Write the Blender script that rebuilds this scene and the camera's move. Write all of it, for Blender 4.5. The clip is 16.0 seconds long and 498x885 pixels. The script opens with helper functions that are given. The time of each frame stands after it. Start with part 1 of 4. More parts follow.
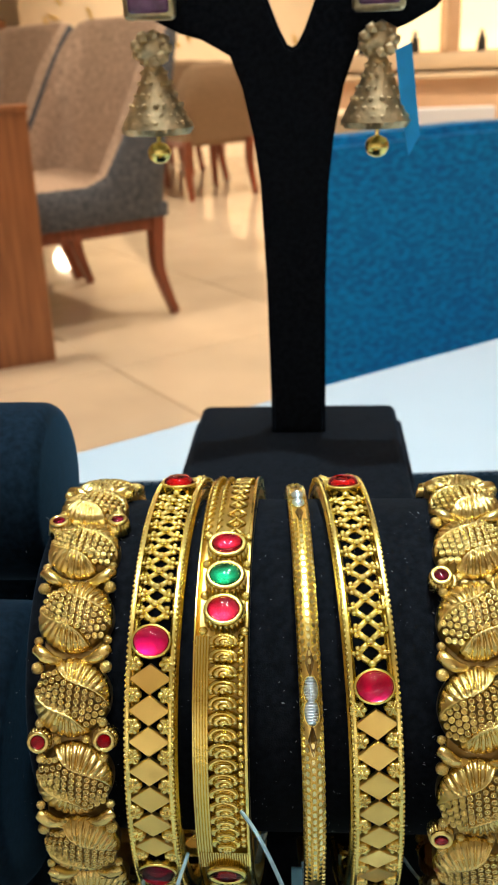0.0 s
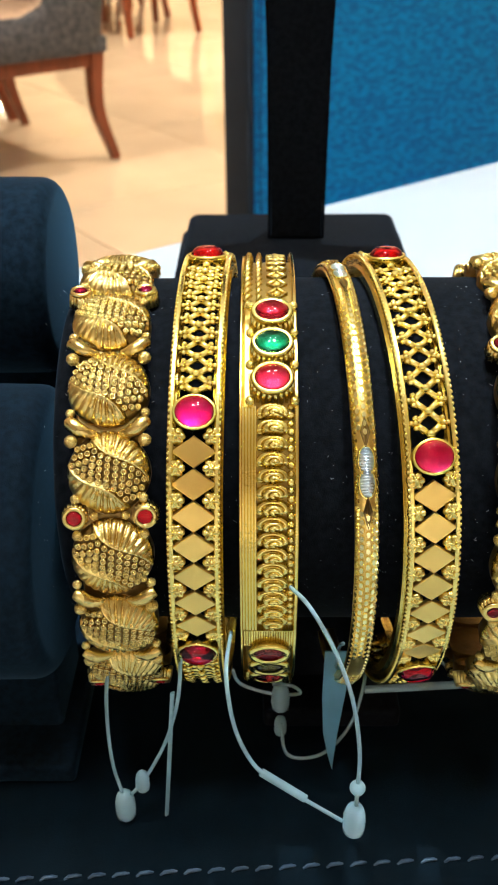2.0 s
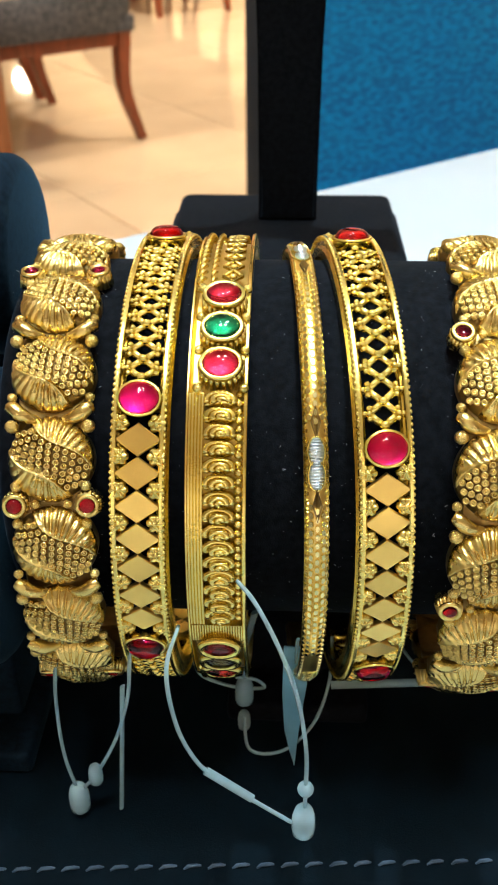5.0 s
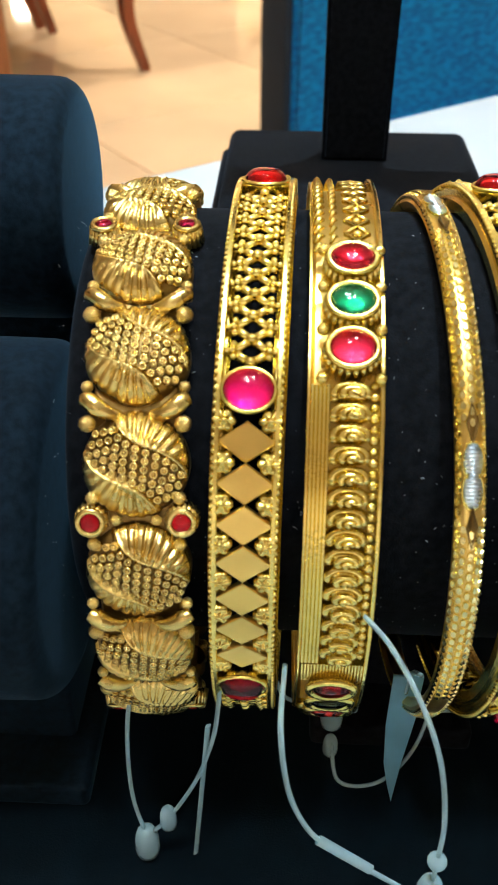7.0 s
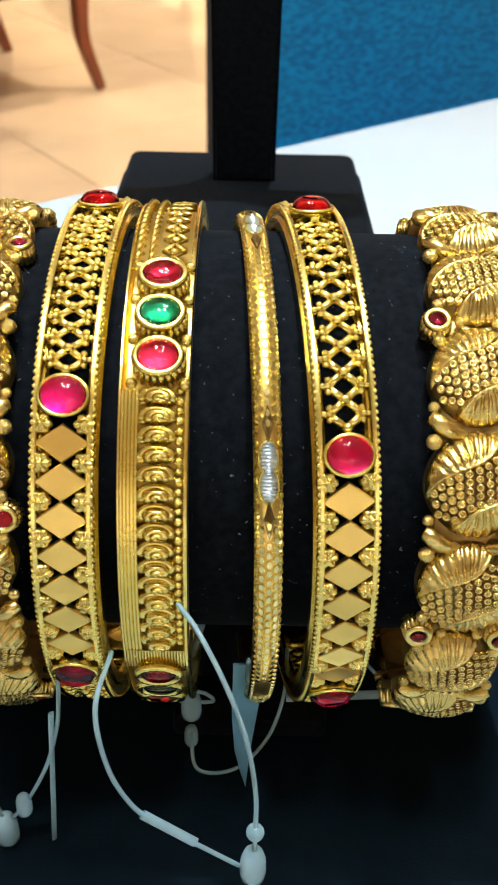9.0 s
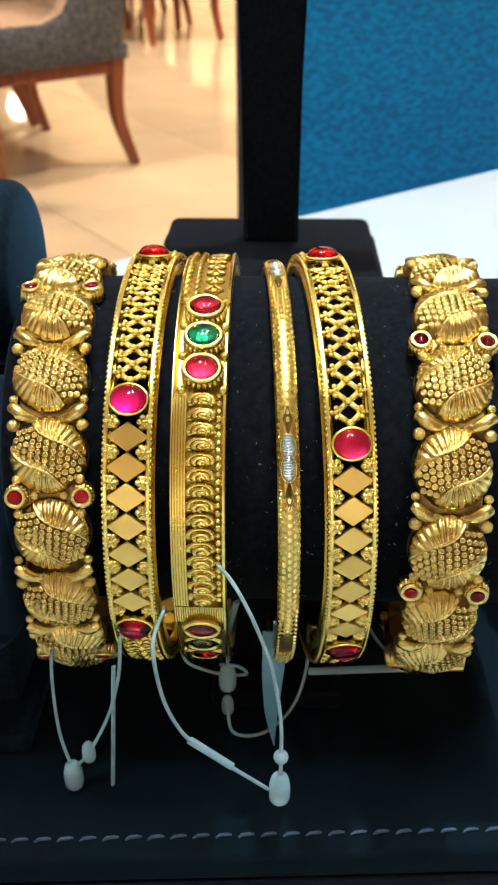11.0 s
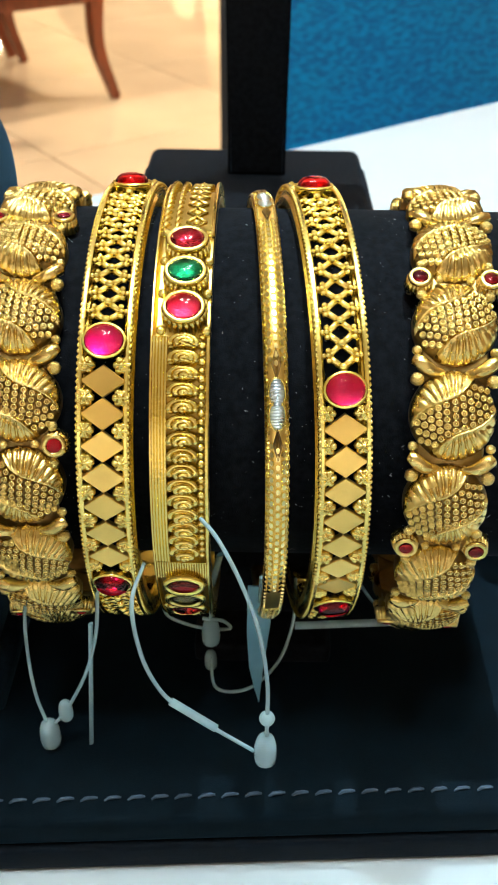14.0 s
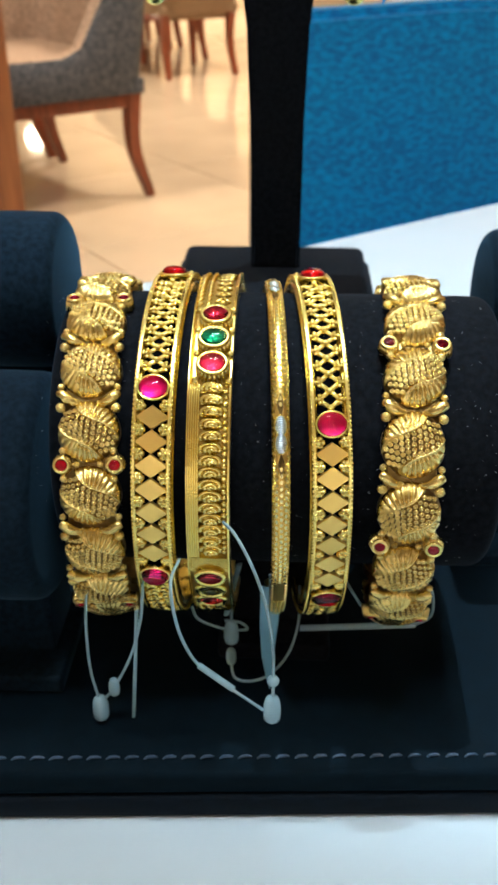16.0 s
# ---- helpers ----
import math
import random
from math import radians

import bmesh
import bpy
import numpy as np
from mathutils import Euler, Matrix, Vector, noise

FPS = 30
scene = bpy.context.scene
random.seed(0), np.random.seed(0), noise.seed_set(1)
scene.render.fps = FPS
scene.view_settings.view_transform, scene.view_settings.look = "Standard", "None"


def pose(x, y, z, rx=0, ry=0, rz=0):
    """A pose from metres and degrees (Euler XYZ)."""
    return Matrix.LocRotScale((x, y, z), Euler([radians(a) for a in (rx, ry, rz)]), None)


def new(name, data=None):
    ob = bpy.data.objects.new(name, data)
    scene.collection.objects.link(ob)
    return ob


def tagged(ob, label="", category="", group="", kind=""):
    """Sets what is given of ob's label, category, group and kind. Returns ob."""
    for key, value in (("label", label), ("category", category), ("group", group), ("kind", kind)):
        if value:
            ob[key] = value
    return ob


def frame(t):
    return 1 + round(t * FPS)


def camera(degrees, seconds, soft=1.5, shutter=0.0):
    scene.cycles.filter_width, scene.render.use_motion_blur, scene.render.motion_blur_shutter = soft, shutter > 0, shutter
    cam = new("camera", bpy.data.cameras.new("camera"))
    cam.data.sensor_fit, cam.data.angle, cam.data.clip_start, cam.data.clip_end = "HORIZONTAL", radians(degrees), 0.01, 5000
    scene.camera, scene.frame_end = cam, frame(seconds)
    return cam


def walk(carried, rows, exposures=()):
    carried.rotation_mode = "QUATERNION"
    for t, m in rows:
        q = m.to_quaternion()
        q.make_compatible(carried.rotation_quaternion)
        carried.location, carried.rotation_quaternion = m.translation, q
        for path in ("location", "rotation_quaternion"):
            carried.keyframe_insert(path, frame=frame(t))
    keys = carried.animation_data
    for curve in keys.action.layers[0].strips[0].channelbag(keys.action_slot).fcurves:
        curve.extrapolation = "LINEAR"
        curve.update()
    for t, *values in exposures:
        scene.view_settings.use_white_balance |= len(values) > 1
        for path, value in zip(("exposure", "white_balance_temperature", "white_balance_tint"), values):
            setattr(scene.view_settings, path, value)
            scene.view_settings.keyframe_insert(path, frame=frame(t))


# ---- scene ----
LENS = 29.5
cam = camera(LENS, 16.0, soft=1.25)
cam.data.dof.use_dof = True
cam.data.dof.focus_distance = 0.111
cam.data.dof.aperture_fstop = 96.0
ROWS = [
    (0.0, 0.0124, -0.1212, 0.8934, 67.24, 2.10, 3.67),
    (0.5, 0.0075, -0.1436, 0.8950, 64.36, 1.90, 2.05),
    (1.0, 0.0101, -0.1569, 0.8915, 63.20, 1.84, 1.56),
    (1.5, 0.0045, -0.1570, 0.8894, 62.56, 1.79, 0.90),
    (1.8, 0.0034, -0.1493, 0.8874, 61.77, 1.50, 0.83),
    (2.0, -0.0011, -0.1183, 0.8793, 58.58, 0.37, 0.56),
    (2.5, 0.0019, -0.1139, 0.8772, 57.79, 0.65, 0.34),
    (3.0, 0.0115, -0.1138, 0.8776, 57.93, 0.06, 0.44),
    (5.5, 0.0043, -0.1145, 0.8776, 57.52, 0.42, 2.43),
    (6.0, -0.0002, -0.1150, 0.8785, 57.79, 0.09, 2.14),
    (6.5, -0.0041, -0.1099, 0.8762, 56.68, -0.28, 2.48),
    (6.7, -0.0046, -0.1041, 0.8743, 55.75, -0.27, 2.53),
    (7.0, -0.0057, -0.0933, 0.8706, 54.03, -0.26, 2.63),
    (7.5, -0.0037, -0.0943, 0.8706, 54.15, -0.61, 2.19),
    (8.0, 0.0010, -0.0952, 0.8707, 54.57, -0.68, 1.65),
    (8.5, 0.0079, -0.0957, 0.8720, 54.57, -1.28, 0.34),
    (11.0, 0.0099, -0.1255, 0.8809, 58.97, 0.28, 1.88),
    (11.5, 0.0073, -0.1230, 0.8819, 58.56, -0.04, 1.91),
    (11.7, 0.0069, -0.1180, 0.8801, 57.85, -0.21, 1.75),
    (12.0, 0.0053, -0.0981, 0.8728, 54.98, -0.89, 1.12),
    (12.5, 0.0080, -0.0997, 0.8727, 55.12, -0.81, 1.10),
    (13.0, 0.0090, -0.1038, 0.8727, 55.01, -0.82, 1.27),
    (13.5, 0.0093, -0.1117, 0.8751, 55.04, -0.94, 1.24),
    (14.0, 0.0093, -0.1183, 0.8770, 55.46, -0.44, 1.08),
    (14.5, 0.0104, -0.1160, 0.8787, 55.85, -0.59, 1.24),
    (15.0, 0.0100, -0.1139, 0.8799, 56.33, -0.62, 1.59),
    (15.1, 0.0102, -0.1160, 0.8805, 56.56, -0.58, 1.64),
    (15.3, 0.0130, -0.1539, 0.8921, 60.72, 0.25, 2.55),
    (15.5, 0.0131, -0.1560, 0.8927, 60.95, 0.30, 2.60),
    (16.0, 0.0125, -0.1540, 0.8892, 60.76, 0.08, 2.74),
]
walk(cam, [(t, pose(x, y, z, rx, ry, rz)) for t, x, y, z, rx, ry, rz in ROWS], [(0.0, -0.05, 6250, 10), (0.7, 0.25, 5980, 10), (1.7, 0.33, 5980, 10), (2.1, 0.35, 6250, 10), (6.5, 0.3, 6350, 10), (7.0, 0.3, 6350, 10), (11.0, 0.3, 6350, 10), (12.0, 0.35, 6350, 9), (14.0, 0.4, 6350, 7), (15.0, 0.42, 6300, 7), (15.4, 0.2, 6050, 10), (16.0, 0.2, 6050, 10)])

# ---- world and lamps ----
TABLE = 0.75
CEIL = 2.9
world = bpy.data.worlds.new("world")
scene.world = world
world.use_nodes = True
world.node_tree.nodes["Background"].inputs[0].default_value = (1.0, 0.86, 0.7, 1)
world.node_tree.nodes["Background"].inputs[1].default_value = 0.15

COOL, WARM = (0.69, 0.90, 1.0), (1.0, 0.81, 0.59)


def lamp(x, y, size, watts, colour, z=CEIL - 0.03, spread=180):
    data = bpy.data.lights.new("downlight_lamp", "AREA")
    data.shape, data.size, data.energy, data.color, data.spread = "DISK", size, watts, colour, radians(spread)
    ob = new("downlight_lamp", data)
    ob.location = (x, y, z)
    return ob


TABLE_LIGHTS = [(0.28, 0.12), (-0.30, 0.02), (0.20, -0.42), (-0.22, -0.50)]
ROOM_LIGHTS = [(-1.3, 2.6), (0.9, 3.2), (-0.6, 5.2), (1.6, 6.0), (-1.9, 9.8), (-0.3, 9.6)]
ROOM_WATTS = [21, 34, 33, 46, 48, 48]
# Unseen lamps added behind the camera; the wall they light brightens the gold.
WALL_FILL_LAMPS = [(-1.3, -3.3), (1.3, -3.3)]
SPOT_AT = (0.12, 0.36)
for lx, ly in TABLE_LIGHTS:
    lamp(lx, ly, 0.24, 4.2, COOL)
for (lx, ly), watts in zip(ROOM_LIGHTS, ROOM_WATTS):
    lamp(lx, ly, 0.3, watts, WARM, spread=110)
# Added fill on the south wall, mirrored in the bangle fronts.
for lx, ly in WALL_FILL_LAMPS:
    lamp(lx, ly, 0.3, 44, (0.97, 0.98, 1.0), spread=100)
# Unseen spot; its cone edge stands in for a shadow across the table front.
beam = bpy.data.lights.new("added_table_spot", "SPOT")
beam.energy, beam.color, beam.spot_size, beam.spot_blend, beam.shadow_soft_size = 185, COOL, radians(22.6), 0.07, 0.02
beam_ob = new("added_table_spot", beam)
beam_ob.location = (SPOT_AT[0], SPOT_AT[1], CEIL - 0.05)


# ---- materials ----
def material(name, colour, rough=0.5, metal=0.0, vary=0.12, scale=40.0, bump=0.0, bump_scale=200.0, sheen=0.0,
             coat=0.0, emit=0.0, second=None, stretch=(1, 1, 1), alpha_trans=0.0, spec=0.5, sheen_tint=None, object_random=0.0):
    m = bpy.data.materials.new(name)
    m.use_nodes = True
    nt = m.node_tree
    b = nt.nodes["Principled BSDF"]
    b.inputs["Roughness"].default_value, b.inputs["Metallic"].default_value = rough, metal
    b.inputs["Specular IOR Level"].default_value = spec
    co = nt.nodes.new("ShaderNodeTexCoord")
    mp = nt.nodes.new("ShaderNodeMapping")
    mp.inputs["Scale"].default_value = stretch
    nt.links.new(co.outputs["Object"], mp.inputs["Vector"])
    n = nt.nodes.new("ShaderNodeTexNoise")
    n.inputs["Scale"].default_value, n.inputs["Detail"].default_value = scale, 6
    nt.links.new(mp.outputs["Vector"], n.inputs["Vector"])
    ramp = nt.nodes.new("ShaderNodeValToRGB")
    c2 = second or tuple(min(1, c * (1 + vary)) for c in colour)
    c1 = colour if second else tuple(c * (1 - vary) for c in colour)
    ramp.color_ramp.elements[0].color, ramp.color_ramp.elements[1].color = (*c1, 1), (*c2, 1)
    ramp.color_ramp.elements[0].position, ramp.color_ramp.elements[1].position = 0.35, 0.65
    nt.links.new(n.outputs["Fac"], ramp.inputs["Fac"])
    out = ramp.outputs["Color"]
    if object_random:
        info = nt.nodes.new("ShaderNodeObjectInfo")
        hsv = nt.nodes.new("ShaderNodeHueSaturation")
        mr = nt.nodes.new("ShaderNodeMapRange")
        mr.inputs["To Min"].default_value, mr.inputs["To Max"].default_value = 1 - object_random, 1 + object_random
        nt.links.new(info.outputs["Random"], mr.inputs["Value"])
        nt.links.new(mr.outputs["Result"], hsv.inputs["Value"])
        nt.links.new(out, hsv.inputs["Color"])
        out = hsv.outputs["Color"]
    nt.links.new(out, b.inputs["Base Color"])
    rr = nt.nodes.new("ShaderNodeMapRange")
    rr.inputs["To Min"].default_value, rr.inputs["To Max"].default_value = max(0.02, rough * 0.8), min(1, rough * 1.2)
    nt.links.new(n.outputs["Fac"], rr.inputs["Value"])
    nt.links.new(rr.outputs["Result"], b.inputs["Roughness"])
    if bump:
        n2 = nt.nodes.new("ShaderNodeTexNoise")
        n2.inputs["Scale"].default_value, n2.inputs["Detail"].default_value = bump_scale, 4
        nt.links.new(mp.outputs["Vector"], n2.inputs["Vector"])
        bp = nt.nodes.new("ShaderNodeBump")
        bp.inputs["Strength"].default_value, bp.inputs["Distance"].default_value = bump, 0.3 / bump_scale
        nt.links.new(n2.outputs["Fac"], bp.inputs["Height"])
        nt.links.new(bp.outputs["Normal"], b.inputs["Normal"])
    if sheen:
        b.inputs["Sheen Weight"].default_value, b.inputs["Sheen Roughness"].default_value = sheen, 0.35
        if sheen_tint:
            b.inputs["Sheen Tint"].default_value = (*sheen_tint, 1)
    if coat:
        b.inputs["Coat Weight"].default_value, b.inputs["Coat Roughness"].default_value = coat, 0.03
    if alpha_trans:
        b.inputs["Transmission Weight"].default_value = alpha_trans
    if emit:
        b.inputs["Emission Color"].default_value, b.inputs["Emission Strength"].default_value = (*colour, 1), emit
    return m


GOLD = material("polished_gold", (0.92, 0.735, 0.215), 0.2, 1, 0.06, 300, 0.25, 1800)
GOLD_PALE = material("pale_bright_gold", (0.95, 0.82, 0.36), 0.19, 1, 0.06, 300, 0.2, 1800)
GOLD_MATTE = material("brushed_gold", (0.84, 0.60, 0.175), 0.29, 1, 0.05, 160, 0.22, 3000)
GOLD_OLD = material("antique_gold", (0.82, 0.62, 0.21), 0.27, 1, 0.14, 260, 0.35, 1500)
# Darker gold for backing bands, flower beds, plate rims and leaf facets.
GOLD_DARK = material("dark_gold", (0.30, 0.195, 0.065), 0.42, 1, 0.25, 400, 0.4, 1500)
GOLD_DULL = material("dull_old_gold", (0.60, 0.47, 0.27), 0.42, 1, 0.3, 300, 0.4, 900)
SILVER = material("silver_inlay", (0.74, 0.87, 0.98), 0.28, 1, 0.05, 600)
RUBY = material("ruby_cabochon", (0.95, 0.007, 0.18), 0.02, 0, 0.05, 260, alpha_trans=1.0, spec=0.22)
RUBY_RED = material("red_cabochon", (0.95, 0.030, 0.085), 0.02, 0, 0.08, 300, alpha_trans=1.0, spec=0.3)
RUBY_DARK = material("garnet_cabochon", (0.72, 0.02, 0.11), 0.02, 0, 0.12, 300, alpha_trans=1.0)
EMERALD = material("green_cabochon", (0.015, 0.40, 0.15), 0.02, 0, 0.5, 500, alpha_trans=1.0, stretch=(1, 3, 1))
FOIL = material("silvered_foil", (0.64, 0.60, 0.62), 0.42, 1, 0.2, 900, 0.5, 2500)
CRYSTAL = material("pale_grey_stone", (0.55, 0.72, 0.74), 0.02, 0, 0.2, 300, alpha_trans=1.0)
VELVET = material("black_velvet", (0.0058, 0.0066, 0.0085), 0.95, 0, 0.4, 900, 0.6, 5000, sheen=0.05, spec=0.04, sheen_tint=(0.4, 0.65, 1.0))
VELVET_BLUE = material("blue_black_velvet", (0.0055, 0.0120, 0.0200), 0.95, 0, 0.35, 900, 0.6, 5000, sheen=0.12, spec=0.05, sheen_tint=(0.28, 0.64, 1.0))
TRAY_VELVET = material("midnight_tray_cloth", (0.0020, 0.0060, 0.0098), 0.9, 0, 0.18, 300, 0.4, 4000, sheen=0.10, spec=0.06, sheen_tint=(0.2, 0.60, 1.0))
LEATHER = material("black_leatherette", (0.0022, 0.0048, 0.0085), 0.7, 0, 0.3, 500, 0.4, 2500, spec=0.08, sheen=0.06, sheen_tint=(0.4, 0.6, 1.0))
STITCH = material("grey_thread", (0.040, 0.068, 0.105), 0.7, 0, 0.2, 900)
LINT = material("pale_lint", (0.35, 0.38, 0.40), 0.9, 0, 0.1, 900)
PLASTIC = material("clear_tag_plastic", (0.62, 0.88, 1.0), 0.16, 0, 0.06, 300, alpha_trans=0.65)
TAG_BLUE = material("pale_blue_tag_film", (0.22, 0.50, 0.66), 0.35, 0, 0.1, 200, alpha_trans=0.45)
CARD_BLUE = material("bright_blue_tag_card", (0.01, 0.36, 0.80), 0.6, 0, 0.08, 200)
LAMINATE = material("white_gloss_laminate", (0.47, 0.54, 0.57), 0.2, 0, 0.03, 6, spec=0.4)
TILE = material("polished_cream_tile", (0.62, 0.50, 0.36), 0.06, 0, 0.06, 3.0, object_random=0.05, coat=0.2)
GROUT = material("brown_grout", (0.25, 0.18, 0.12), 0.8)
FAB_BLUE = material("woven_blue_fabric", (0.0, 0.13, 0.36), 0.9, 0, second=(0.0, 0.32, 0.64), scale=110, bump=0.8, bump_scale=260, stretch=(1, 1, 2.4), sheen=0.15)
FAB_NAVY = material("dark_navy_fabric", (0.012, 0.02, 0.032), 0.95, 0, 0.2, 90, 0.5, 260)
FAB_GREY = material("slate_grey_fabric", (0.035, 0.04, 0.05), 0.95, 0, second=(0.125, 0.13, 0.145), scale=75, bump=0.6, bump_scale=300)
FAB_BROWN = material("brown_woven_fabric", (0.27, 0.185, 0.13), 0.95, 0, second=(0.50, 0.35, 0.25), scale=75, bump=0.6, bump_scale=260)
FAB_TAUPE = material("taupe_fabric", (0.26, 0.17, 0.10), 0.95, 0, 0.15, 80, 0.4, 200)
WOOD_RED = material("reddish_brown_wood", (0.21, 0.05, 0.018), 0.35, 0, 0.3, 18, stretch=(6, 6, 0.6))
WOOD_DESK = material("orange_brown_veneer", (0.33, 0.125, 0.045), 0.38, 0, 0.22, 9, stretch=(8, 8, 0.5))
CREAM = material("cream_wall_paint", (0.78, 0.62, 0.42), 0.7, 0, 0.04, 3)
PEACH = material("peach_laminate", (0.70, 0.46, 0.28), 0.4, 0, 0.05, 4)
WHITE = material("white_wall_paint", (0.78, 0.74, 0.68), 0.75, 0, 0.03, 3)
PANEL_WHITE = material("satin_white_panel", (0.72, 0.72, 0.74), 0.35, 0, 0.03, 4)
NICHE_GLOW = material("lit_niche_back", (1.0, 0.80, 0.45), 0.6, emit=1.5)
LAMP_GLOW = material("lamp_glow", (1.0, 0.97, 0.92), 0.6, emit=30)
# Glow of the globes that are added for glints on the floor.
GLINT_GLOW = material("glint_globe_glow", (1.0, 0.80, 0.52), 0.6, emit=50)
LAMP_GLOW_WARM = material("warm_lamp_glow", (1.0, 0.76, 0.48), 0.6, emit=14)
DARK_METAL = material("dark_trim", (0.03, 0.028, 0.026), 0.4)
STONE_PINK = material("mauve_glass_stone", (0.16, 0.05, 0.12), 0.10, 0, 0.25, 300, coat=0.8)


# ---- mesh helpers ----
class Geo:
    """Collects vertices and faces for one mesh."""

    def __init__(self):
        self.v, self.f = [], []

    def add(self, verts, faces, m=None):
        k = len(self.v)
        self.v += [tuple(m @ Vector(p)) for p in verts] if m else [tuple(p) for p in verts]
        self.f += [tuple(i + k for i in f) for f in faces]
        return self

    def mesh(self, name, sharp=40):
        me = bpy.data.meshes.new(name)
        me.from_pydata(self.v, [], self.f)
        me.polygons.foreach_set("use_smooth", [True] * len(me.polygons))
        me.update()
        if sharp:
            me.set_sharp_from_angle(angle=radians(sharp))
        return me


def ico(sub):
    bm = bmesh.new()
    bmesh.ops.create_icosphere(bm, subdivisions=sub, radius=1)
    out = [tuple(v.co) for v in bm.verts], [tuple(v.index for v in f.verts) for f in bm.faces]
    bm.free()
    return out


ICO1, ICO2, ICO3 = ico(1), ico(2), ico(3)


def ball(g, c, r, kind=ICO2, m=None):
    s = (r, r, r) if isinstance(r, (int, float)) else r
    return g.add([(c[0] + p[0] * s[0], c[1] + p[1] * s[1], c[2] + p[2] * s[2]) for p in kind[0]], kind[1], m)


def tube(g, pts, radii, seg=8, closed=False, flat=1.0, m=None):
    """A tube along points, of one or of several radii."""
    pts = [Vector(p) for p in pts]
    n = len(pts)
    rad = [radii] * n if isinstance(radii, (int, float)) else radii
    verts, faces, up = [], [], None
    for i, p in enumerate(pts):
        a = pts[(i - 1) % n] if closed or i else p
        b = pts[(i + 1) % n] if closed or i < n - 1 else p
        d = (b - a).normalized()
        if up is None:
            up = d.orthogonal().normalized()
        up = (up - d * up.dot(d)).normalized()
        side = d.cross(up)
        for k in range(seg):
            t = 2 * math.pi * k / seg
            verts.append(p + rad[i] * (math.cos(t) * up + flat * math.sin(t) * side))
    for i in range(n if closed else n - 1):
        for k in range(seg):
            j, l = (i + 1) % n, (k + 1) % seg
            faces.append((i * seg + k, i * seg + l, j * seg + l, j * seg + k))
    if not closed:
        faces += [tuple(reversed(range(seg))), tuple(range((n - 1) * seg, n * seg))]
    return g.add(verts, faces, m)


def curve(pts, n=10):
    """Catmull-Rom points through pts."""
    p = [Vector(q) for q in pts]
    p = [p[0] * 2 - p[1]] + p + [p[-1] * 2 - p[-2]]
    out = []
    for i in range(1, len(p) - 2):
        for k in range(n):
            t = k / n
            out.append(0.5 * (2 * p[i] + (p[i + 1] - p[i - 1]) * t + (2 * p[i - 1] - 5 * p[i] + 4 * p[i + 1] - p[i + 2]) * t * t
                              + (3 * p[i] - p[i - 1] - 3 * p[i + 1] + p[i + 2]) * t ** 3))
    return out + [p[-2]]


def slab(g, size, centre=(0, 0, 0), bevel=0.0, seg=3, m=None, taper=(1, 1)):
    """A box with rounded edges; taper narrows its top."""
    bm = bmesh.new()
    bmesh.ops.create_cube(bm, size=1)
    for v in bm.verts:
        k = taper if v.co.z > 0 else (1, 1)
        v.co = Vector((v.co.x * size[0] * k[0] + centre[0], v.co.y * size[1] * k[1] + centre[1], v.co.z * size[2] + centre[2]))
    if bevel:
        bmesh.ops.bevel(bm, geom=bm.edges[:], offset=bevel, segments=seg, profile=0.5, affect="EDGES")
    bm.verts.index_update()
    g.add([tuple(v.co) for v in bm.verts], [tuple(v.index for v in f.verts) for f in bm.faces], m)
    bm.free()
    return g


def prism(g, outline, depth, bevel=0.0, m=None):
    """An outline in x and z, made thick along y."""
    bm = bmesh.new()
    face = bm.faces.new([bm.verts.new((x, -depth / 2, z)) for x, z in outline])
    ext = bmesh.ops.extrude_face_region(bm, geom=[face])
    bmesh.ops.translate(bm, vec=(0, depth, 0), verts=[e for e in ext["geom"] if isinstance(e, bmesh.types.BMVert)])
    bmesh.ops.recalc_face_normals(bm, faces=bm.faces[:])
    if bevel:
        rim = [e for e in bm.edges if abs(e.verts[0].co.y - e.verts[1].co.y) < depth / 2]
        bmesh.ops.bevel(bm, geom=rim, offset=bevel, segments=2, affect="EDGES")
    bm.verts.index_update()
    g.add([tuple(v.co) for v in bm.verts], [tuple(v.index for v in f.verts) for f in bm.faces], m)
    bm.free()
    return g


def part(name, geo, mat, parent=None, label="", sharp=40, kind=""):
    me = geo if isinstance(geo, bpy.types.Mesh) else geo.mesh(name, sharp)
    if not me.materials:
        me.materials.append(mat)
    ob = new(name, me)
    if parent:
        ob.parent = parent
    return tagged(ob, label, kind=kind)


def thing(name, at, label, category, group="", kind=""):
    ob = new(name)
    ob.empty_display_size = 0.01
    ob.matrix_basis = at
    return tagged(ob, label, category, group, kind)


def solid(name, geo, mat, label, category="", kind="", group="", sharp=40):
    ob = part(name, geo, mat, sharp=sharp)
    return tagged(ob, label, category, group, kind)


# ---- setting ----
ROOM = radians(37)


def room(x, y, z=0.0):
    """From the room's own axes to the world."""
    return Vector((x * math.cos(ROOM) - y * math.sin(ROOM), x * math.sin(ROOM) + y * math.cos(ROOM), z))


solid("floor", slab(Geo(), (22, 22, 0.1), (0, 3, -0.056)), GROUT, "brown grout bed under polished cream floor tiles", kind="structure")
solid("ceiling", slab(Geo(), (22, 22, 0.1), (0, 3, CEIL + 0.05)), WHITE, "flat white plastered ceiling", kind="structure")
solid("wall_north", slab(Geo(), (22, 0.2, CEIL), (0, 11.6, CEIL / 2)), CREAM, "cream painted far wall of the shop", kind="structure")
solid("wall_south", slab(Geo(), (22, 0.2, CEIL), (0, -4.1, CEIL / 2)), WHITE, "plain off-white shop wall", kind="structure")
